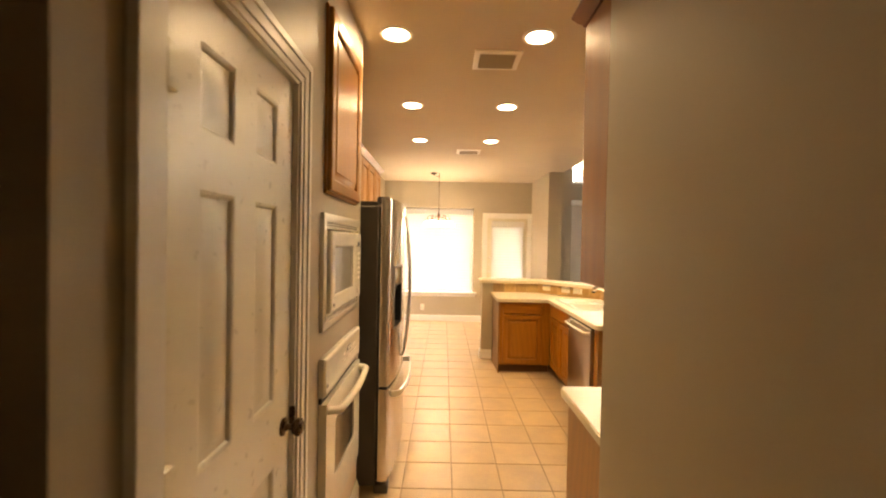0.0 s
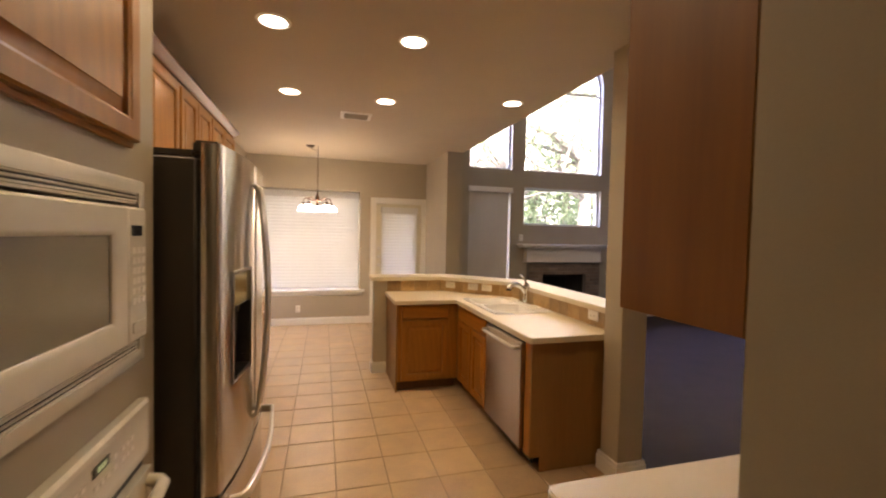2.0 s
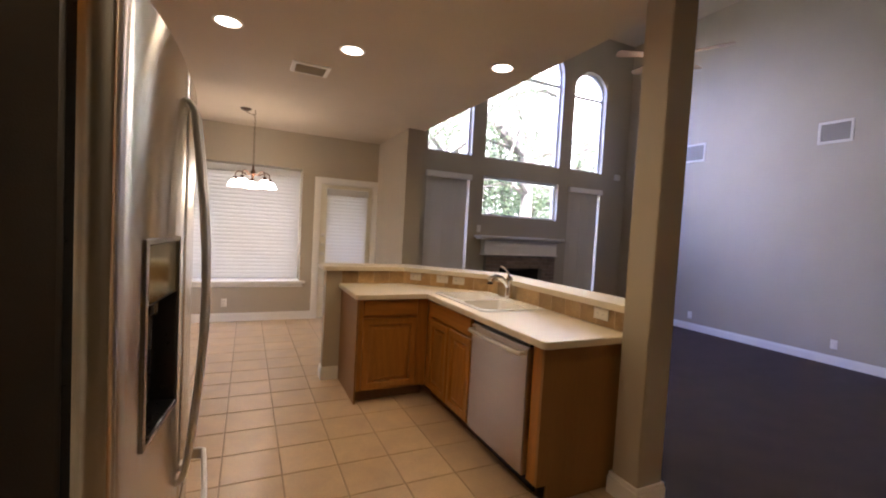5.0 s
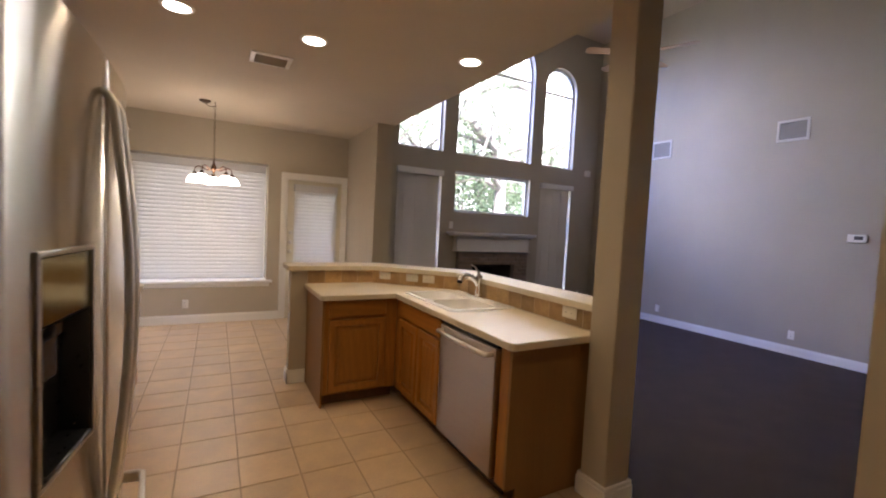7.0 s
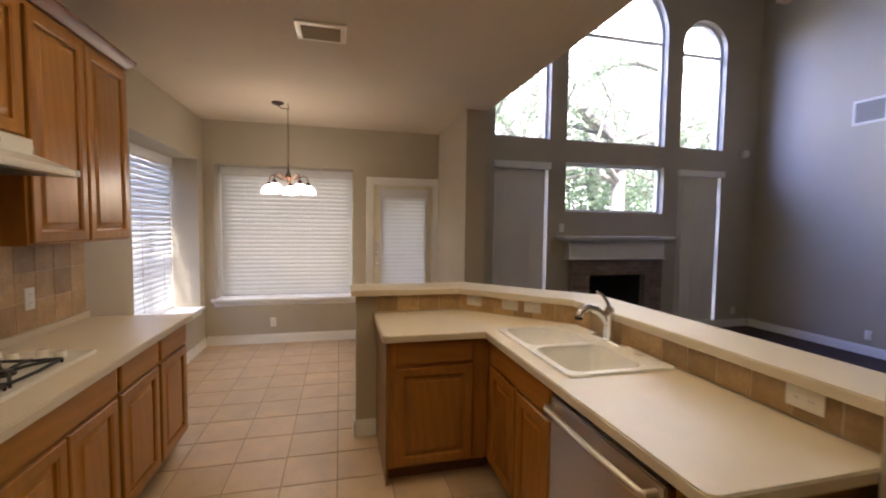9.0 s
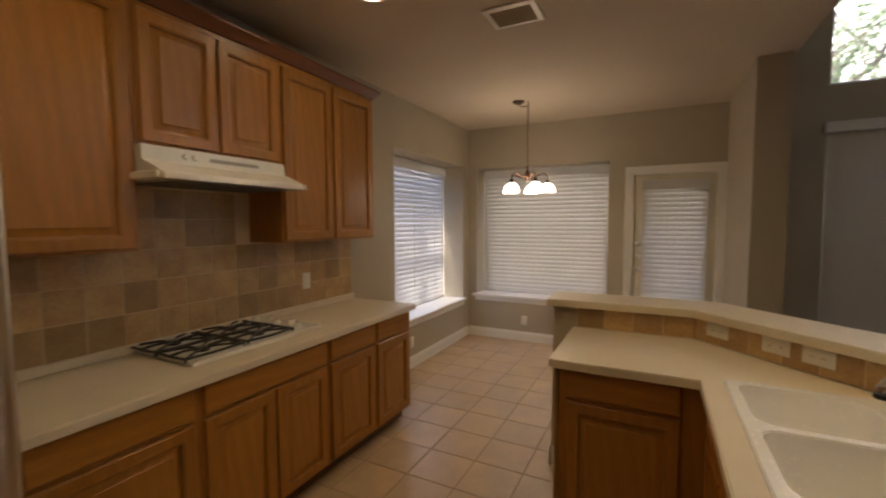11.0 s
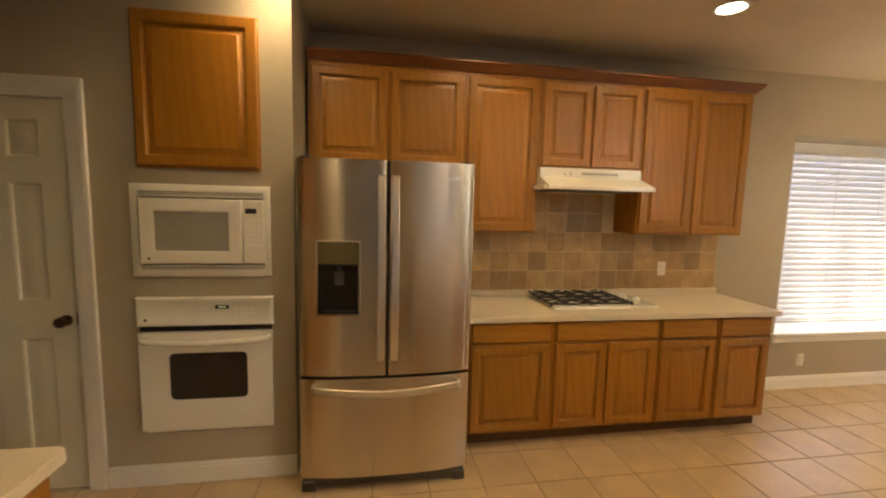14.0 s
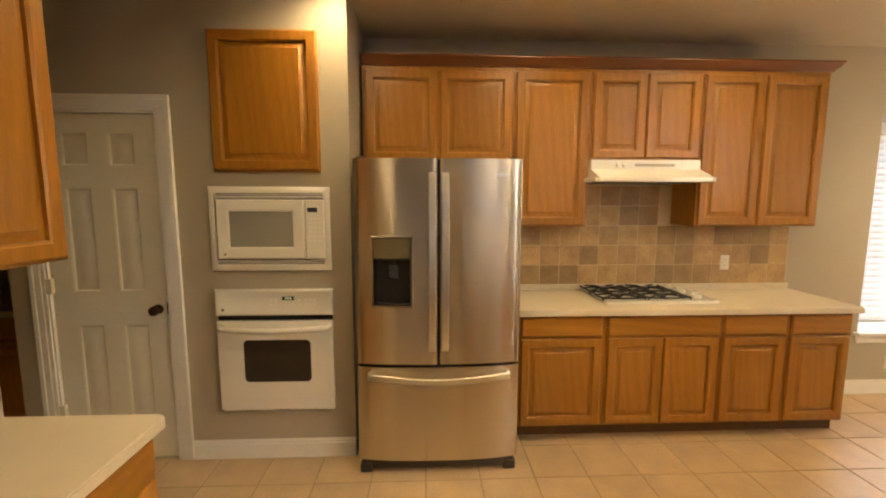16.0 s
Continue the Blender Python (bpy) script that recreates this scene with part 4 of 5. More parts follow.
ep2 = thing("end_panel", (1.755, 7.4, 0), "honey oak end panel beside the breakfast area", "panel")
part("panel", B((1.746, 1.763, 7.07, 7.695, 0.001, 0.868), bevel=0.002), OAK_END, ep2)

dw = thing("dishwasher", (2.7, 5.93, 0), "stainless steel dishwasher with a bar handle", "dishwasher")
part("tub", B((2.402, 2.96, 5.602, 6.244, 0.10, 0.865)), GREYSIDE, dw)
ddoor = part("door", F(F2, (5.603, 6.240, 0.115, 0.835, -0.028, 0.028), bevel=0.006, seg=2), STEEL, dw)
part("control_strip", F(F2, (5.603, 6.240, 0.838, 0.865, -0.028, 0.018), bevel=0.003), BLACK, dw)
pts = [(2.344, 5.638, 0.80), (2.305, 5.638, 0.80), (2.298, 5.65, 0.80), (2.293, 5.92, 0.80), (2.298, 6.193, 0.80), (2.305, 6.205, 0.80), (2.344, 6.205, 0.80)]
part("handle", tube(pts, 0.013, 12), SATIN, ddoor, "satin steel bar handle")
part("kick_plate", F(F2, (5.603, 6.240, 0.005, 0.10, -0.08, -0.065)), BLACK, dw)

A, C2 = (2.36, 7.70), (2.98, 7.08)
SINKHOLE = rounded([(2.425, 6.235), (2.945, 6.235), (2.945, 7.045), (2.425, 7.045)], [0.02] * 4)
worktop("worktop", rounded([(1.722, 7.015), (2.33, 7.015), (2.33, 5.452), (2.978, 5.452), (2.978, 7.08), (2.36, 7.698), (1.72, 7.698)], [0.03, 0, 0.035, 0, 0, 0, 0]),
        0.869, 0.907, "cream laminate peninsula worktop with a sink cut into it", [SINKHOLE])
hw = [(1.60, 7.705), (2.362, 7.705), (2.985, 7.082), (2.985, 5.451), (3.10, 5.451), (3.10, 7.13), (2.41, 7.82), (1.60, 7.82)]
solid("wall_half", slab(hw, 0, 1.03), PAINT, "greige painted half wall carrying the bar top", "wall")
baseboard(Face((1.60, 0, 0), (0, 1, 0), (-1, 0, 0)), 7.689, 7.836)
baseboard(Face((0, 7.705, 0), (1, 0, 0), (0, -1, 0)), 1.584, 1.744)
worktop("bar_top", rounded([(1.565, 7.655), (2.345, 7.655), (2.935, 7.065), (2.935, 5.452), (3.235, 5.452), (3.235, 7.24), (2.49, 7.985), (1.565, 7.985)], [0.02, 0, 0, 0, 0, 0, 0, 0.02]),
        1.031, 1.071, "cream laminate raised bar top on the half wall")

sk = thing("kitchen_sink", (2.665, 6.64, 0.907), "white double bowl composite sink set in the worktop", "sink")
bowl_a = rounded([(2.452, 6.665), (2.815, 6.665), (2.815, 7.02), (2.452, 7.02)], [0.06, 0.05, 0.10, 0.06])
bowl_b = rounded([(2.452, 6.262), (2.815, 6.262), (2.815, 6.625), (2.452, 6.625)], [0.06, 0.05, 0.05, 0.06])
bm = slab(rounded([(2.412, 6.222), (2.960, 6.222), (2.960, 7.058), (2.412, 7.058)], [0.025] * 4), 0.9074, 0.917, [bowl_a, bowl_b])
es = [e for e in bm.edges if len(e.link_faces) == 2 and e.calc_face_angle(0) > 0.9 and e.verts[0].co.z > 0.915 and e.verts[1].co.z > 0.915]
bmesh.ops.bevel(bm, geom=es, offset=0.004, segments=2, affect="EDGES")
part("rim", bm, SINKM, sk)
for bowl, depth in ((bowl_a, 0.17), (bowl_b, 0.20)):
    bm = bmesh.new()
    rows = []
    cx, cy = 2.634, sum(q[1] for q in bowl) / len(bowl)
    for k, z in ((1.0, 0.909), (0.99, 0.90), (0.95, 0.92 - depth + 0.05), (0.88, 0.92 - depth + 0.012), (0.75, 0.92 - depth), (0.15, 0.915 - depth)):
        rows.append([bm.verts.new((cx + (x - cx) * k, cy + (y - cy) * k, z)) for x, y in bowl])
    for a, b in zip(rows, rows[1:]):
        for i in range(len(a)):
            j = (i + 1) % len(a)
            bm.faces.new((a[i], a[j], b[j], b[i]))
    bm.faces.new(rows[-1])
    bo = part("bowl", bm, SINKM, sk)
    part("drain", lathe([(0.042, 0), (0.042, 0.003), (0.03, 0.001), (0.002, 0.001)], (cx, cy, 0.9165 - depth), 20), CHROME, bo, "chrome drain")

fc = thing("faucet", (2.918, 6.67, 0.917), "chrome single-lever kitchen faucet with a pull-out spout", "faucet")
part("base_plate", B((2.890, 2.946, 6.54, 6.80, 0.9172, 0.928), bevel=0.008, seg=3), CHROME, fc)
part("body", lathe([(0.030, 0), (0.029, 0.03), (0.025, 0.08), (0.027, 0.125), (0.029, 0.155), (0.022, 0.175), (0.002, 0.182)], (2.918, 6.67, 0.928), 22), CHROME, fc)
part("spout", tube([(2.918, 6.67, 1.0), (2.885, 6.675, 1.055), (2.845, 6.68, 1.088), (2.80, 6.685, 1.098), (2.765, 6.69, 1.082), (2.748, 6.692, 1.055)], [0.019, 0.021, 0.022, 0.024, 0.026, 0.025], 14), CHROME, fc)
part("aerator", lathe([(0.023, 0), (0.023, 0.014), (0.016, 0.015)], (2.747, 6.692, 1.038), 18), BLACK, fc)
part("lever", tube([(2.918, 6.67, 1.10), (2.908, 6.682, 1.135), (2.89, 6.70, 1.165), (2.868, 6.72, 1.185)], [0.013, 0.010, 0.008, 0.007], 10), CHROME, fc)


cap = thing("sink_hole_cover", (2.915, 6.42, 0.917), "small round brushed cap on the sink rim", "cap")
part("cap", lathe([(0.022, 0.0), (0.022, 0.004), (0.016, 0.006), (0.002, 0.006)], (2.915, 6.42, 0.9172), 20), SATIN, cap)


def outlet(f, u, z, label, wide=False, horizontal=False):
    o = thing("outlet", f.p(u, z, 0), label, "outlet")
    w, h = (0.118, 0.07) if horizontal else (0.072, 0.116)
    if wide:
        w = 0.128
    part("cover_plate", loops(f, u - w / 2, u + w / 2, z - h / 2, z + h / 2, [(0, 0.0005), (0, 0.004), (0.003, 0.006)]), PLATE, o)
    for s in (-1, 1):
        cu, cz = (u + s * 0.022, z) if horizontal else (u, z + s * 0.022)
        r = part("receptacle", F(f, (cu - 0.014, cu + 0.014, cz - 0.014, cz + 0.014, 0.0062, 0.0078), bevel=0.0007), PLATE, o)
        part("slots", F(f, (cu - 0.006, cu - 0.004, cz - 0.004, cz + 0.005, 0.0079, 0.0082), (cu + 0.004, cu + 0.006, cz - 0.004, cz + 0.005, 0.0079, 0.0082)), BLACK, r)
    return o


FT = Face((-0.111, 0, 0), (0, 1, 0), (1, 0, 0))
outlet(FT, 7.345, 1.12, "white outlet on the tiled cooking wall")
outlet(FN, 0.66, 0.27, "white outlet below the breakfast window")
outlet(FW, 8.84, 0.27, "white outlet low on the wall below the side window")
outlet(FE, 6.43, 0.27, "white outlet low on the living room wall")
outlet(FE, 8.37, 0.255, "white outlet low near the living room corner")
outlet(FL, 4.47, 1.52, "white switch plate above the mantel end")
diag = Face((2.36, 7.697, 0), (1, -1, 0), (-1, -1, 0))
for u in (0.13, 0.41, 0.575):
    outlet(Face(diag.p(0, 0, 0.0), diag.u, diag.n), u, 0.984, "white outlet laid sideways on the tiled diagonal", horizontal=True)
outlet(Face((2.969, 0, 0), (0, 1, 0), (-1, 0, 0)), 5.705, 0.984, "white outlet laid sideways near the column", horizontal=True)

# ---------------------------------------------------------------- desk nook
FDK = Face((0, 4.045, 0), (1, 0, 0), (0, 1, 0))
dk = thing("base_cabinet", (2.2, 3.8, 0), "honey oak desk base cabinet with a drawer beside the hallway", "cabinet")
part("body", F(FDK, (1.69, 2.89, 0.10, 0.83, -0.512, 0), bevel=0.002), OAK_V, dk)
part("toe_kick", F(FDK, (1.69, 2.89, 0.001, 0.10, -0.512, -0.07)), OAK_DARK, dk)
for a, b in ((1.71, 2.28), (2.30, 2.87)):
    drawer_front(FDK, a, b, 0.69, 0.815, dk)
    cab_door(FDK, a, b, 0.118, 0.67, dk)
worktop("worktop", rounded([(1.655, 3.533), (2.898, 3.533), (2.898, 4.085), (1.655, 4.085)], [0, 0, 0, 0.035]), 0.832, 0.87, "cream laminate desk worktop with a rounded corner")
wc = wall_cabinet(Face((0, 3.80, 0), (1, 0, 0), (0, 1, 0)), 1.655, 2.89, 1.412, 2.49, 0.267, [(1.672, 2.07), (2.085, 2.475), (2.49, 2.875)], "honey oak wall cabinet above the desk worktop", "desk nook cabinets")
part("side_veneer", B((1.6515, 1.6545, 3.535, 3.799, 1.414, 2.488)), OAK_SIDE, wc, "red-brown side veneer with dimness put into its colour")
crown(Face((0, 3.80, 0), (1, 0, 0), (0, 1, 0)), 1.655, 2.89, 2.4905, 0.265, "honey oak crown moulding on the desk wall cabinet", (True, False))

# side room cabinet seen through the hallway opening
sc_ = thing("base_cabinet", (0.0, 2.0, 0), "dark stained base cabinet in the unlit side room", "cabinet")
FSR = Face((0.34, 0, 0), (0, 1, 0), (1, 0, 0))
part("body", F(FSR, (1.6, 2.49, 0.10, 0.86, -0.58, 0), bevel=0.002), OAK_V, sc_)
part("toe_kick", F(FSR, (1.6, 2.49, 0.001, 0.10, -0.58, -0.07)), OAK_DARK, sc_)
cab_door(FSR, 1.62, 2.47, 0.118, 0.70, sc_)
drawer_front(FSR, 1.62, 2.47, 0.72, 0.85, sc_)
worktop("worktop", [(-0.24, 1.58), (0.375, 1.58), (0.375, 2.497), (-0.24, 2.497)], 0.861, 0.90, "cream laminate worktop in the side room")
wall_cabinet(Face((0.10, 0, 0), (0, 1, 0), (1, 0, 0)), 1.6, 2.49, 1.36, 2.30, 0.30, [(1.62, 2.04), (2.055, 2.475)], "oak wall cabinet in the unlit side room", "side room cabinets")

# ---------------------------------------------------------------- ceiling fixtures


def downlight(x, y, power=LED):
    d = thing("recessed_light", (x, y, H), "lit round recessed ceiling light with a white trim ring", "ceiling light", "recessed kitchen lights")
    bm = bmesh.new()
    rings = []
    for r, z in ((0.098, -0.0005), (0.096, -0.005), (0.082, -0.008), (0.076, -0.006), (0.074, -0.001)):
        rings.append([bm.verts.new((x + r * math.cos(a), y + r * math.sin(a), H + z)) for a in (2 * math.pi * k / 28 for k in range(28))])
    for a, b in zip(rings, rings[1:]):
        for k in range(28):
            bm.faces.new((a[k], a[(k + 1) % 28], b[(k + 1) % 28], b[k]))
    part("trim_ring", bm, WHITE, d)
    part("lens", lathe([(0.075, -0.004), (0.05, -0.0055), (0.002, -0.006)], (x, y, H), 24), LENS, d, "glowing frosted lens")
    lamp = bpy.data.lights.new("downlight", "AREA")
    lamp.shape, lamp.size, lamp.energy, lamp.color, lamp.spread = "DISK", 0.142, power, WARM, radians(160)
    o = new("downlight", lamp)
    o.location = (x, y, H - 0.0085)


for x, y in ((0.77, 4.47), (1.60, 4.47), (0.77, 5.73), (1.60, 5.73), (0.765, 6.99), (1.60, 6.99)):
    downlight(x, y)
downlight(2.72, 6.66, LED * 4.0)


def ceiling_vent(x0, x1, y0, y1, label):
    v = thing("ceiling_vent", ((x0 + x1) / 2, (y0 + y1) / 2, H), label, "vent", "ceiling vents")
    dn = Face((0, 0, H), (1, 0, 0), (0, 0, -1))
    bm = bmesh.new()
    last = None
    for s, d in ((0, -0.0005), (0.004, -0.010), (0.035, -0.014), (0.038, -0.006)):
        q = [bm.verts.new((x, y, H + d)) for x, y in ((x0 + s, y0 + s), (x1 - s, y0 + s), (x1 - s, y1 - s), (x0 + s, y1 - s))]
        if last:
            for i in range(4):
                bm.faces.new((last[i], last[(i + 1) % 4], q[(i + 1) % 4], q[i]))
        last = q
    part("frame", bm, WHITE, v)
    # dark sheet stands for the shade in the duct behind the slats
    part("backing", B((x0 + 0.038, x1 - 0.038, y0 + 0.038, y1 - 0.038, H - 0.003, H - 0.001)), GREYSIDE, v)
    n = 9
    for k in range(n):
        y = y0 + 0.045 + (y1 - y0 - 0.09) * k / (n - 1)
        bm = B((x0 + 0.04, x1 - 0.04, -0.0075, 0.0075, -0.001, 0.001))
        bmesh.ops.rotate(bm, verts=bm.verts, matrix=Matrix.Rotation(radians(-28), 3, "X"))
        bmesh.ops.translate(bm, verts=bm.verts, vec=(0, y, H - 0.011))
        part("slat", bm, VENT2, v)


ceiling_vent(1.24, 1.545, 4.64, 4.925, "white louvred ceiling vent among the recessed lights")
ceiling_vent(1.215, 1.53, 7.435, 7.70, "white louvred ceiling vent near the breakfast area")

ch = thing("chandelier", (0.97, 9.336, H), "five-arm copper chandelier with lit white glass shades on a chain", "chandelier")
part("canopy", lathe([(0.062, 0), (0.058, -0.014), (0.03, -0.028), (0.008, -0.033)], (0.87, 9.336, H - 0.0005), 24), BRONZE, ch)
part("ceiling_hook", tube([(0.97, 9.336, H - 0.001), (0.97, 9.336, H - 0.03), (0.98, 9.336, H - 0.045), (0.97, 9.336, H - 0.055)], 0.004, 8), BRONZE, ch)
part("swag_cord", tube([(0.87, 9.336, H - 0.03), (0.90, 9.336, H - 0.055), (0.94, 9.336, H - 0.06), (0.967, 9.336, H - 0.05)], 0.004, 8), BRONZE, ch)
bm = bmesh.new()
for k in range(19):
    z = H - 0.06 - k * 0.0345
    a = math.pi / 2 * (k % 2)
    c, s = math.cos(a), math.sin(a)
    tube([(0.97 + 0.010 * c * math.cos(t), 9.336 + 0.010 * s * math.cos(t), z - 0.018 + 0.021 * math.sin(t)) for t in (2 * math.pi * j / 10 for j in range(11))], 0.0028, 5, bm)
part("chain", bm, BRONZE, ch)
part("stem", lathe([(0.006, 0.06), (0.012, 0.05), (0.009, 0.02), (0.022, 0.0), (0.030, -0.03), (0.020, -0.055), (0.010, -0.07), (0.014, -0.085), (0.002, -0.095)], (0.97, 9.336, 2.05), 18), COPPER, ch)
for k in range(5):
    a = radians(20 + 72 * k)
    c, s = math.cos(a), math.sin(a)

    def at(r, z):
        return (0.97 + r * c, 9.336 + r * s, z)
    arm = part("arm", tube([at(0.02, 2.01), at(0.07, 1.995), at(0.12, 2.02), at(0.155, 2.035), at(0.192, 2.02), at(0.202, 1.985), at(0.202, 1.955)], 0.006, 8), COPPER, ch)
    part("socket", lathe([(0.018, 0), (0.024, -0.02), (0.024, -0.035)], at(0.202, 1.968), 14), BRONZE, arm)
    bm = bmesh.new()
    rings = []
    for r, h in ((0.022, 0.0), (0.046, -0.012), (0.066, -0.036), (0.076, -0.066), (0.082, -0.088), (0.077, -0.088), (0.060, -0.042), (0.03, -0.014)):
        rings.append([bm.verts.new(Vector(at(0.202, 1.935 + h)) + Vector((r * math.cos(t), r * math.sin(t), 0))) for t in (2 * math.pi * j / 20 for j in range(20))])
    for p, q in zip(rings, rings[1:]):
        for j in range(20):
            bm.faces.new((p[j], p[(j + 1) % 20], q[(j + 1) % 20], q[j]))
    part("shade", bm, BULB, arm, "lit frosted glass bell shade")
lamp = bpy.data.lights.new("chandelier_light", "POINT")
lamp.energy, lamp.color, lamp.shadow_soft_size = CHAND, WARM, 0.15
new("chandelier_light", lamp).location = (0.97, 9.336, 1.80)

# ---------------------------------------------------------------- living room things
fp = thing("fireplace", (5.4, 9.9, 0), "brick fireplace with a white painted mantel", "fireplace")
part("mantel_shelf", F(FL, (4.39, 6.14, 1.372, 1.412, 0.001, 0.24), (4.43, 6.10, 1.342, 1.372, 0.001, 0.20), bevel=0.005), WHITE, fp)
part("frieze", F(FL, (4.53, 6.06, 1.10, 1.342, 0.001, 0.13), (4.51, 6.08, 1.085, 1.102, 0.001, 0.15), bevel=0.004), WHITE, fp)
sur = part("surround", slab([(4.60, 0), (4.88, 0), (4.88, 0.89), (5.77, 0.89), (5.77, 0), (6.07, 0), (6.07, 1.084), (4.60, 1.084)], 0.001, 0.085, f=FL), MORTAR, fp, "grey mortar bed")
part("firebox", loops(Face((0, 9.94, 0), (1, 0, 0), (0, 1, 0)), 4.88, 5.77, 0.006, 0.89, [(0, 0.0), (0.02, 0.02), (0.12, 0.40)]), SOOT, fp, "sooty black firebox")
part("hearth", F(FL, (4.52, 6.15, 0.005, 0.04, 0.09, 0.42), bevel=0.006), MORTAR, fp)
outlet(FL, 7.5, 0.26, "white outlet under the living room corner")

for y0, y1, z0, z1 in ((6.435, 6.805, 2.87, 3.16), (8.325, 8.69, 2.85, 3.16)):
    v = thing("wall_vent", (7.79, (y0 + y1) / 2, z0), "white louvred return vent high on the living room wall", "vent", "living room vents")
    part("frame", loops(FE, y0, y1, z0, z1, [(0, 0.0005), (0.003, 0.012), (0.03, 0.014), (0.034, 0.004)], cap=False), VENTW, v)
    # dark sheet in place of duct shade, so that the slats show
    part("backing", F(FE, (y0 + 0.03, y1 - 0.03, z0 + 0.03, z1 - 0.03, 0.001, 0.003)), GREYSIDE, v)
    for k in range(12):
        z = z0 + 0.042 + k * (z1 - z0 - 0.084) / 11
        part("slat", F(FE, (y0 + 0.034, y1 - 0.034, z - 0.006, z + 0.006, 0.004, 0.008)), MIDGREY, v)
th = thing("thermostat", (7.79, 5.86, 1.6), "white wall thermostat with a dark display", "thermostat")
part("housing", F(FE, (5.775, 5.955, 1.542, 1.638, 0.0005, 0.026), bevel=0.006), PLATE, th)
part("display", F(FE, (5.81, 5.89, 1.575, 1.618, 0.0262, 0.028)), GREYSIDE, th)
sn = thing("motion_detector", (7.5, 9.9, 2.68), "small white detector high in the living room corner", "detector")
part("housing", B((7.47, 7.58, 9.86, 9.9395, 2.63, 2.74), bevel=0.012, seg=2), PLATE, sn)

fan = thing("ceiling_fan", (5.6, 7.4, TOP), "five-blade ceiling fan with lit glass shades on a long rod", "ceiling fan")
FZ = 3.80
part("canopy", lathe([(0.07, 0), (0.06, -0.04), (0.02, -0.07)], (5.6, 7.4, TOP - 0.0005), 20), BRONZE, fan)
part("rod", lathe([(0.013, TOP - 0.06 - FZ), (0.013, 0.09)], (5.6, 7.4, FZ), 12), BRONZE, fan)
part("motor", lathe([(0.03, 0.10), (0.09, 0.085), (0.125, 0.04), (0.125, -0.02), (0.08, -0.05), (0.05, -0.09), (0.045, -0.13), (0.02, -0.15)], (5.6, 7.4, FZ), 26), BRONZE, fan)
for k in range(5):
    a = radians(8 + 72 * k)
    c, s = math.cos(a), math.sin(a)
    bm = slab(rounded([(0.20, -0.055), (0.66, -0.07), (0.66, 0.07), (0.20, 0.055)], [0.02, 0.05, 0.05, 0.02]), -0.003, 0.003)
    bmesh.ops.rotate(bm, verts=bm.verts, matrix=Matrix.Rotation(radians(11), 3, "X"))
    bmesh.ops.rotate(bm, verts=bm.verts, matrix=Matrix.Rotation(a, 3, "Z"))
    bmesh.ops.translate(bm, verts=bm.verts, vec=(5.6, 7.4, FZ - 0.03))
    bl = part("blade", bm, BLADE, fan)
    part("blade_iron", tube([(5.6 + 0.10 * c, 7.4 + 0.10 * s, FZ - 0.015), (5.6 + 0.16 * c, 7.4 + 0.16 * s, FZ - 0.02), (5.6 + 0.25 * c, 7.4 + 0.25 * s, FZ - 0.022)], 0.012, 8, flat=0.5), BRONZE, bl)
for k in range(4):
    a = radians(30 + 90 * k)
    q = Vector((5.6 + 0.10 * math.cos(a), 7.4 + 0.10 * math.sin(a), FZ - 0.15))
    part("light_shade", lathe([(0.02, 0), (0.035, 0.02), (0.05, 0.06), (0.056, 0.10), (0.045, 0.10)], q, 18, (math.cos(a) * 0.6, math.sin(a) * 0.6, -0.8)), BULB, fan, "lit white glass shade")

lamp = bpy.data.lights.new("fan_light", "POINT")
lamp.energy, lamp.color, lamp.shadow_soft_size = 0.8, (1.0, 0.86, 0.68), 0.12
new("fan_light", lamp).location = (5.6, 7.4, FZ - 0.36)

# ---------------------------------------------------------------- outside
solid("ground", slab([(-150, -150), (150, -150), (150, 150), (-150, 150)], -0.4, -0.3), GRASS, "shaded lawn round the house", "ground")
# glowing sheet added to whiten the sky seen through the windows
SKY_SHEET = glow("glowing_sky_sheet", (0.97, 1.0, 0.96), 0.13)
solid("backdrop", B((-90, 110, 78, 78.5, -1, 60)), SKY_SHEET, "pale glowing sheet standing in for the sky beyond the trees", "backdrop")


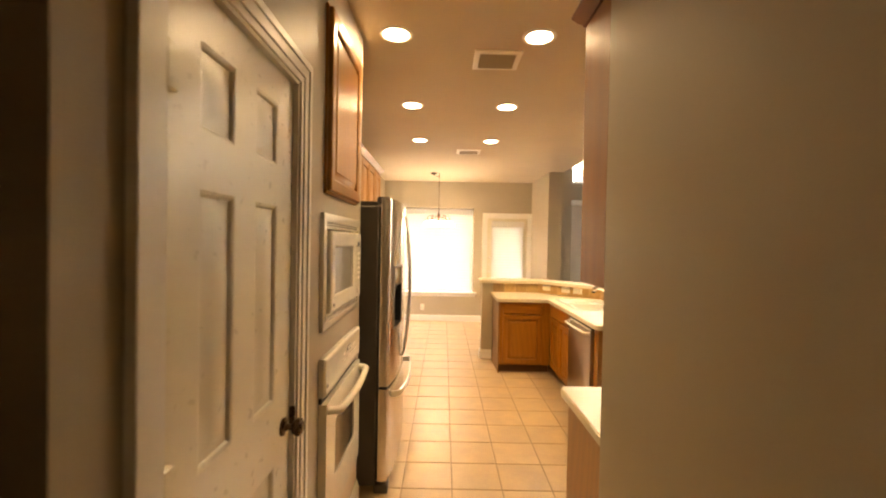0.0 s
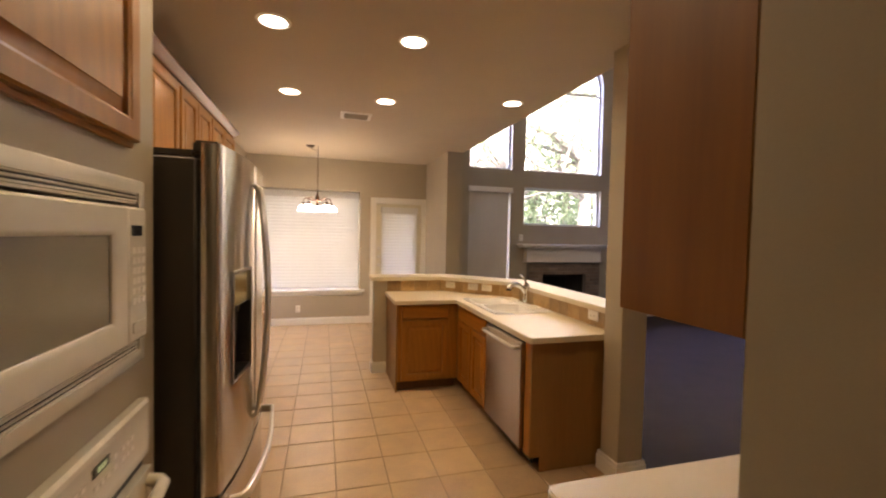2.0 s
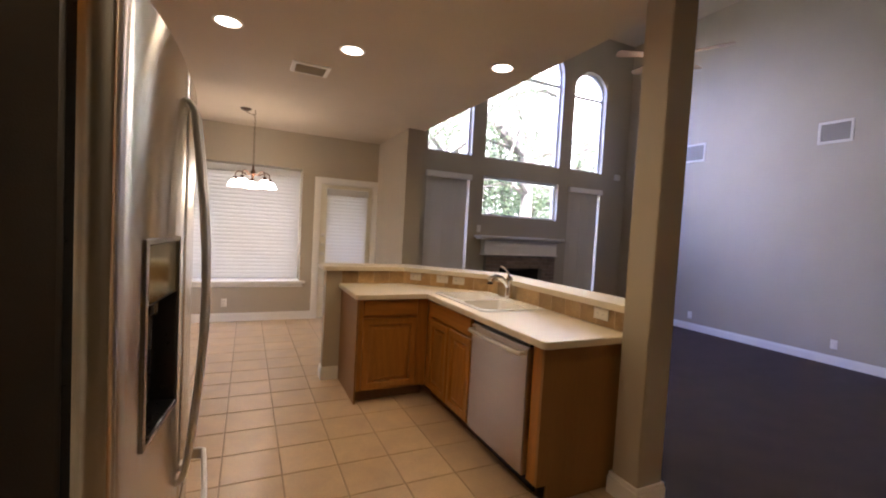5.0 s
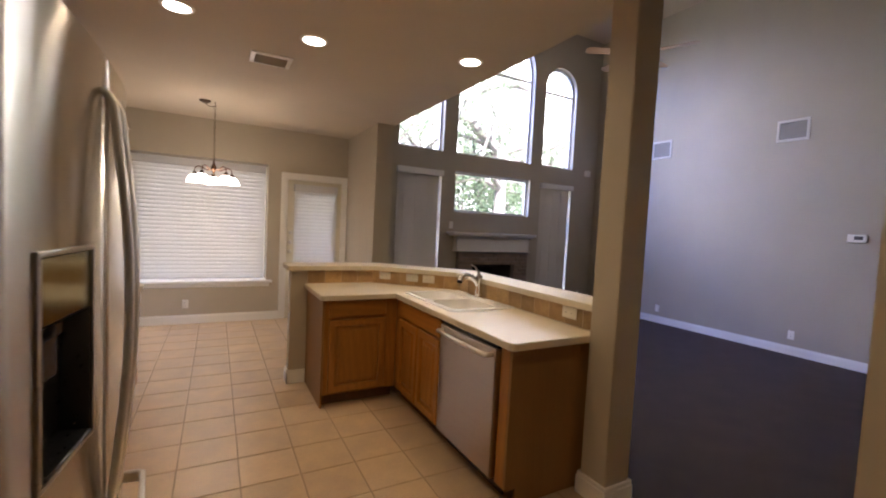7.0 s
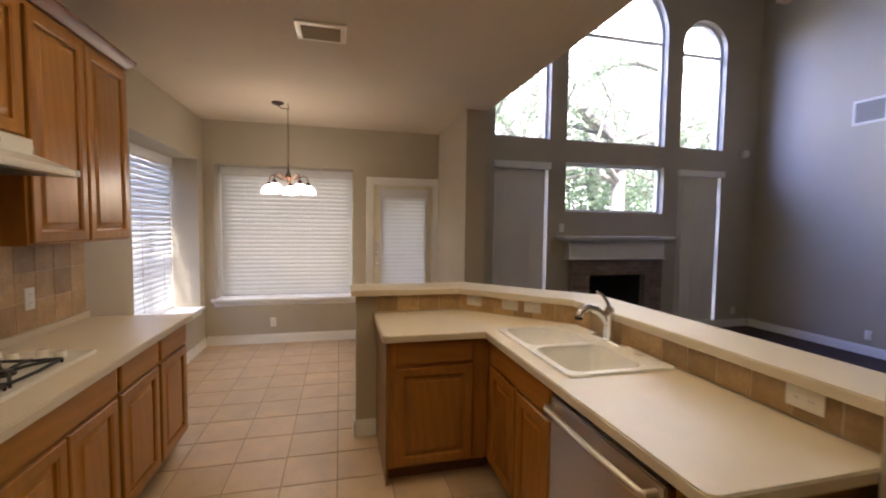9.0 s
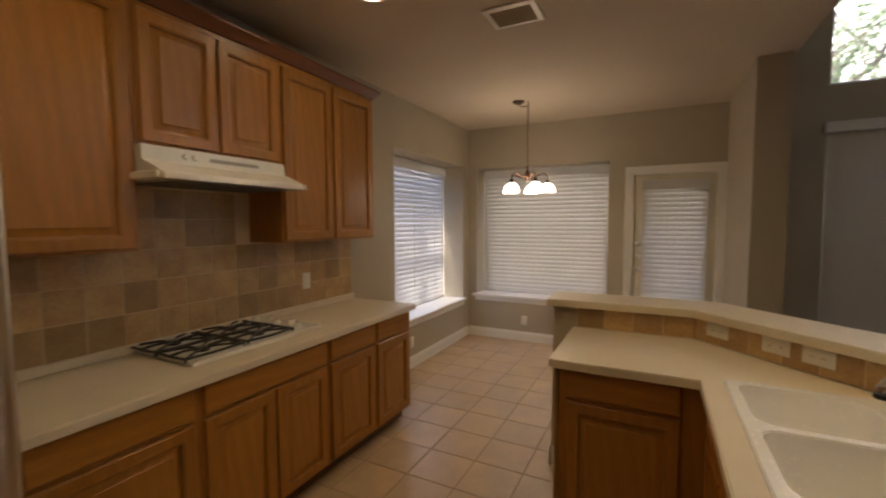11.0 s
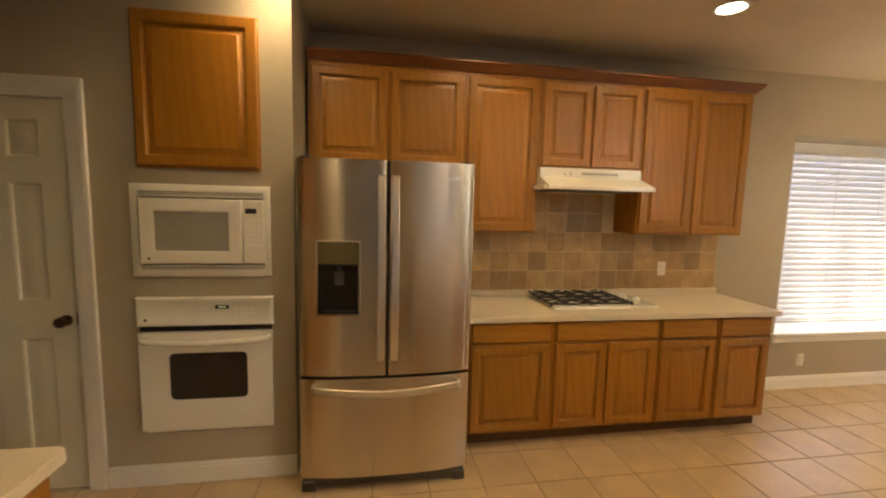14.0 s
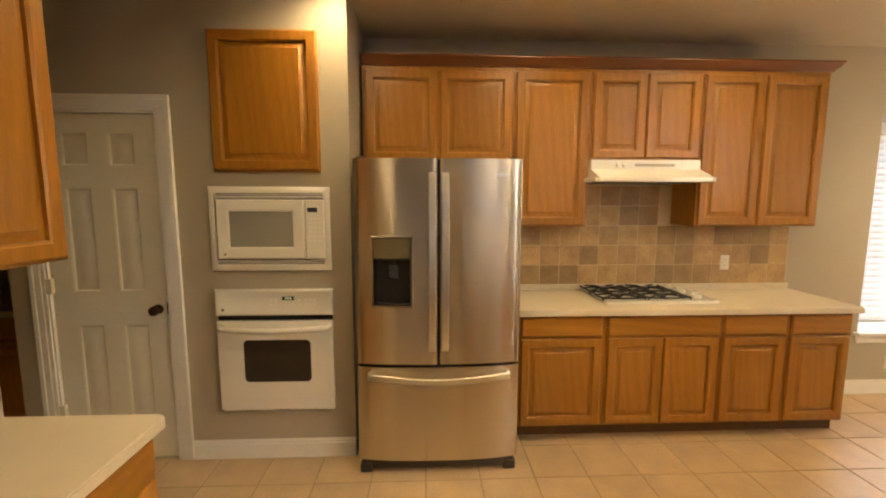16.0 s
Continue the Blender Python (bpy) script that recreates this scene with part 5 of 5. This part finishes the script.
def tree(x, y, h, r, leaves, lean, seed, limbs=()):
    """A spreading oak: tapered trunk, forking limbs, and leaf clumps set along the limbs."""
    g = np.random.default_rng(seed)
    t = thing("oak_tree", (x, y, -0.3), "tall spreading oak tree with a forked grey trunk", "tree", "trees behind the house")
    bm = bmesh.new()
    trunk = [Vector((x + lean * k * k * h * 0.05, y, -0.35 + h * 0.45 * k)) for k in (0, 0.3, 0.6, 1.0)]
    tube(trunk, [r * 1.3, r, r * 0.85, r * 0.7], 10, bm)
    tips = []
    for k in range(11):
        a = k * 2.4 + g.uniform(-0.4, 0.4)
        base = trunk[2].lerp(trunk[3], g.uniform(0.0, 1.0))
        d = Vector((math.cos(a), math.sin(a), g.uniform(0.15, 1.1))).normalized()
        ln = h * g.uniform(0.30, 0.5)
        p = base
        line, rad = [p], [r * 0.42]
        for j in range(5):
            d = (d + Vector(g.normal(0, 0.28, 3).tolist()) + Vector((0, 0, 0.04))).normalized()
            p = p + d * ln / 5
            line.append(p)
            rad.append(r * 0.40 * (1 - (j + 1) / 5.6))
            if j > 0:
                tips.append((p, 0.5))
                if j > 1:
                    d2 = (d + Vector(g.normal(0, 0.7, 3).tolist())).normalized()
                    e = p + d2 * ln * 0.28
                    tube([p, p.lerp(e, 0.5) + Vector(g.normal(0, 0.08, 3).tolist()), e], [rad[-1] * 0.6, rad[-1] * 0.4, 0.008], 5, bm)
                    tips.append((e, 0.6))
        tube(line, rad, 7, bm)
    for line in limbs:
        pts = [Vector(q) for q in line]
        tube(pts, [r * (1.0 - 0.75 * i / (len(pts) - 1)) for i in range(len(pts))], 8, bm)
        tips += [(q + Vector((0, 0, 0.35)), 0.5) for q in pts[1:]] * 3
    part("trunk", bm, BARK, t)
    tips = [tips[i] for i in g.permutation(len(tips))[:max(12, int(len(tips) * 0.62))]]
    n = int(leaves * 0.6)
    idx = g.integers(0, len(tips), n)
    cen = np.array([tips[i][0][:] for i in idx]) + g.normal(0, 0.36, (n, 3)) * np.array([1.2, 1.2, 0.6])
    u = g.normal(0, 1, (n, 3))
    u /= np.linalg.norm(u, axis=1)[:, None]
    w = np.cross(u, g.normal(0, 1, (n, 3)))
    w /= np.linalg.norm(w, axis=1)[:, None]
    s = g.uniform(0.045, 0.085, (n, 1))
    quad = np.stack([cen - u * s, cen + w * s * 0.5, cen + u * s, cen - w * s * 0.5], 1).reshape(-1, 3) - np.array(ROOT[t][:])
    me = bpy.data.meshes.new("crown")
    me.from_pydata(quad.tolist(), [], np.arange(4 * n).reshape(n, 4).tolist())
    me.materials.append(LEAF)
    cr = new("crown", me)
    cr.parent = t
    cr["kind"] = "stuff"
    return t


tree(5.2, 18.5, 11.0, 0.22, 7000, -1.0, 3)
tree(3.2, 20.0, 11.5, 0.22, 6000, 1.0, 4)
tree(8.6, 19.5, 11.0, 0.22, 6000, -0.5, 5)
tree(6.8, 24.0, 13.0, 0.28, 6500, 0.4, 6)
tree(0.5, 25.0, 12.0, 0.28, 5500, 0.4, 8)
tree(12.0, 24.0, 12.0, 0.28, 5500, 0.2, 9)
tree(11.25, 18.0, 11.5, 0.28, 9500, 0.1, 11, [
    [(11.2, 18.0, 3.6), (11.05, 18.0, 4.7), (10.42, 18.05, 5.2), (9.75, 18.1, 5.65), (8.95, 18.2, 5.9), (7.8, 18.2, 6.1)],
    [(9.75, 18.1, 5.65), (9.6, 18.1, 6.4), (10.05, 18.0, 6.9), (10.9, 17.9, 7.3), (11.8, 17.8, 7.35), (12.8, 17.7, 7.1)]])
tree(14.6, 18.5, 11.0, 0.20, 4800, -0.6, 12)
tree(17.5, 23.0, 12.0, 0.26, 4200, 0.3, 13)
tree(12.5, 21.5, 12.0, 0.22, 4200, 0.5, 14)
tree(3.8, 29.0, 14.0, 0.3, 6500, 0.2, 10)


def shrub(x, y, r, h, leaves, seed):
    """A loose bush: thin stems and scattered leaves from the ground up."""
    g = np.random.default_rng(seed)
    t = thing("shrub", (x, y, -0.3), "tall loose green shrub behind the house", "shrub", "shrubs behind the house")
    bm = bmesh.new()
    for k in range(7):
        a = g.uniform(0, 6.28)
        e = Vector((x + r * 0.7 * math.cos(a), y + r * 0.7 * math.sin(a), h * g.uniform(0.6, 1.0)))
        tube([(x + 0.1 * math.cos(a), y + 0.1 * math.sin(a), -0.35), Vector((x, y, h * 0.3)).lerp(e, 0.4), e], [0.04, 0.03, 0.008], 5, bm)
    part("stems", bm, BARK, t)
    n = leaves
    cen = g.normal(0, 1, (n, 3))
    cen *= (g.uniform(0.35, 1.0, n) / np.linalg.norm(cen, axis=1))[:, None]
    cen = cen * np.array([r, r, h * 0.55]) + np.array([x, y, h * 0.5]) + g.normal(0, 0.12, (n, 3))
    u = g.normal(0, 1, (n, 3))
    u /= np.linalg.norm(u, axis=1)[:, None]
    w = np.cross(u, g.normal(0, 1, (n, 3)))
    w /= np.linalg.norm(w, axis=1)[:, None]
    s = g.uniform(0.06, 0.12, (n, 1))
    quad = np.stack([cen - u * s, cen + w * s * 0.5, cen + u * s, cen - w * s * 0.5], 1).reshape(-1, 3) - np.array(ROOT[t][:])
    me = bpy.data.meshes.new("leaves")
    me.from_pydata(quad.tolist(), [], np.arange(4 * n).reshape(n, 4).tolist())
    me.materials.append(LEAF)
    cr = new("leaves", me)
    cr.parent = t
    cr["kind"] = "stuff"


for k, (x, y) in enumerate(((-1.5, 24), (1.5, 23), (4.0, 21.5), (6.0, 24.5), (8.2, 22.5), (10.5, 24.5), (13.0, 23), (16.0, 25), (11.0, 20.5), (14.0, 20.0), (18.5, 24.5), (5.0, 28), (9.5, 29), (-4.5, 25.5))):
    shrub(x, y, 1.9, 4.6 + 0.7 * (k % 3), 3000, 40 + k)

# ---------------------------------------------------------------- pieces: tiles and bricks


def tile_mesh(name, w, h, d, bev, material):
    bm = loops(Face((0, 0, 0), (1, 0, 0), (0, -1, 0)), -w / 2, w / 2, -h / 2, h / 2, [(0, 0.0), (0, d - bev), (bev, d)])
    return mesh_of(name, bm, material)


# cooking wall: 0.152 m tiles in straight courses
bed = thing("tile_backsplash", (-0.12, 6.7, 0.95), "tan and brown slate-look tiled backsplash", "backsplash", kind="structure")
part("grout_bed", F(FW, (5.50, 7.86, 0.9505, 1.4215, 0.0005, 0.0115), (6.112, 6.886, 1.4215, 1.726, 0.0005, 0.0115)), SGROUT, bed)
rot_w = Matrix.Rotation(radians(90), 4, "Z")
cells = {}
P = 0.153
for col in range(16):
    for row in range(6):
        y0, y1 = 7.857 - (col + 1) * P + 0.002, 7.857 - col * P - 0.002
        z0, z1 = 0.952 + row * P + 0.002, 0.952 + (row + 1) * P - 0.002
        y0, top_ = max(y0, 5.505), 1.419
        if 6.115 <= y0 and y1 <= 6.90:
            top_ = 1.724
        z1 = min(z1, top_)
        if z1 - z0 < 0.012 or y1 - y0 < 0.012:
            continue
        key = (round(y1 - y0, 3), round(z1 - z0, 3))
        if key not in cells:
            cells[key] = tile_mesh("tile", key[0], key[1], 0.0055, 0.002, SPLASH)
        shared("tile", cells[key], SPLASH, bed, (-0.1165, (y0 + y1) / 2, (z0 + z1) / 2), rot_w)

# half wall: one course of cut tiles, on three legs
bed2 = thing("tile_backsplash", (2.6, 7.4, 0.91), "tan tiled strip between worktop and bar top", "backsplash", kind="structure")
LEG = [(Face((1.745, 7.7045, 0), (1, 0, 0), (0, -1, 0)), 0.617), (Face((2.362, 7.7045, 0), (1, -1, 0), (-1, -1, 0)), 0.876), (Face((2.9845, 7.08, 0), (0, -1, 0), (-1, 0, 0)), 1.625)]
for f, ln in LEG:
    part("grout_bed", F(f, (0, ln, 0.9085, 1.030, 0.0, 0.0075)), SGROUT, bed2)
for f, ln in LEG:
    n = round(ln / P)
    w = ln / n - 0.004
    me = tile_mesh("tile", w, 0.115, 0.0055, 0.002, SPLASH)
    ang = math.atan2(f.u.y, f.u.x)
    for k in range(n):
        shared("tile", me, SPLASH, bed2, f.p((k + 0.5) * ln / n, 0.969, 0.0045), Matrix.Rotation(ang, 4, "Z"))

# fireplace bricks
me = tile_mesh("brick", 0.19, 0.056, 0.012, 0.004, BRICK)
me2 = tile_mesh("brick", 0.092, 0.056, 0.012, 0.004, BRICK)
for row in range(16):
    z = 0.033 + row * 0.0658
    spans = ((4.60, 4.88), (5.77, 6.07)) if z < 0.87 else ((4.60, 6.07),)
    for a, b in spans:
        x = a + 0.004 - (0.1 if row % 2 else 0.0)
        while x < b - 0.03:
            x0, x1 = max(x, a + 0.004), min(x + 0.19, b - 0.004)
            if x1 - x0 > 0.15:
                shared("brick", me, BRICK, sur, ((x0 + x1) / 2, 9.855, z)).scale = ((x1 - x0) / 0.19, 1, 1)
            elif x1 - x0 > 0.03:
                shared("brick", me2, BRICK, sur, ((x0 + x1) / 2, 9.855, z)).scale = ((x1 - x0) / 0.092, 1, 1)
            x += 0.20

# floor tiles
fl_ = solid("floor", B((-1.6, 3.019, -0.22, 10.77, -0.1, -0.004)), GROUT, "beige ceramic tile floor with brown grout", "floor")
PXT, PYT = 0.320, 0.3175
bm = bmesh.new()
q = 0.002
rows = []
for s, z in ((0, -0.006), (0, -q), (q, 0)):
    w, h = PXT / 2 - 0.0035 - s, PYT / 2 - 0.0035 - s
    rows.append([bm.verts.new((a * w, b * h, z)) for a, b in ((-1, -1), (1, -1), (1, 1), (-1, 1))])
for a, b in zip(rows, rows[1:]):
    for i in range(4):
        bm.faces.new((a[i], a[(i + 1) % 4], b[(i + 1) % 4], b[i]))
bm.faces.new(rows[-1])
TM = mesh_of("tile", bm, TILE)


def cut_tile(x0, x1, y0, y1, bm):
    add_box(bm, ROOM, x0, x1, -0.006, 0.0, y0, y1)


rest = bmesh.new()
for i in range(-9, 7):
    for j in range(-20, 16):
        x0, y0 = 1.15 + i * PXT, 5.93 + j * PYT
        x1, y1 = x0 + PXT, y0 + PYT
        if x1 < -0.1 or x0 > 3.0 or y1 < 0 or y0 > 10.33:
            continue
        if x1 < 0.55 and y1 < 4.5:
            continue
        if x0 > 1.66 and y1 < 3.5:
            continue
        if x0 >= -0.2 and x1 <= 3.02 and y0 >= 2.9 and y1 <= 10.4:
            shared("tile", TM, TILE, fl_, ((x0 + x1) / 2, (y0 + y1) / 2, 0.0))
        else:
            a, b = max(x0 + 0.0035, -0.12), min(x1 - 0.0035, 3.018)
            if b - a > 0.02:
                cut_tile(a, b, y0 + 0.0035, min(y1 - 0.0035, 10.345), rest)
ob = part("cut_tiles", rest, TILE, fl_)
ob["kind"] = "stuff"
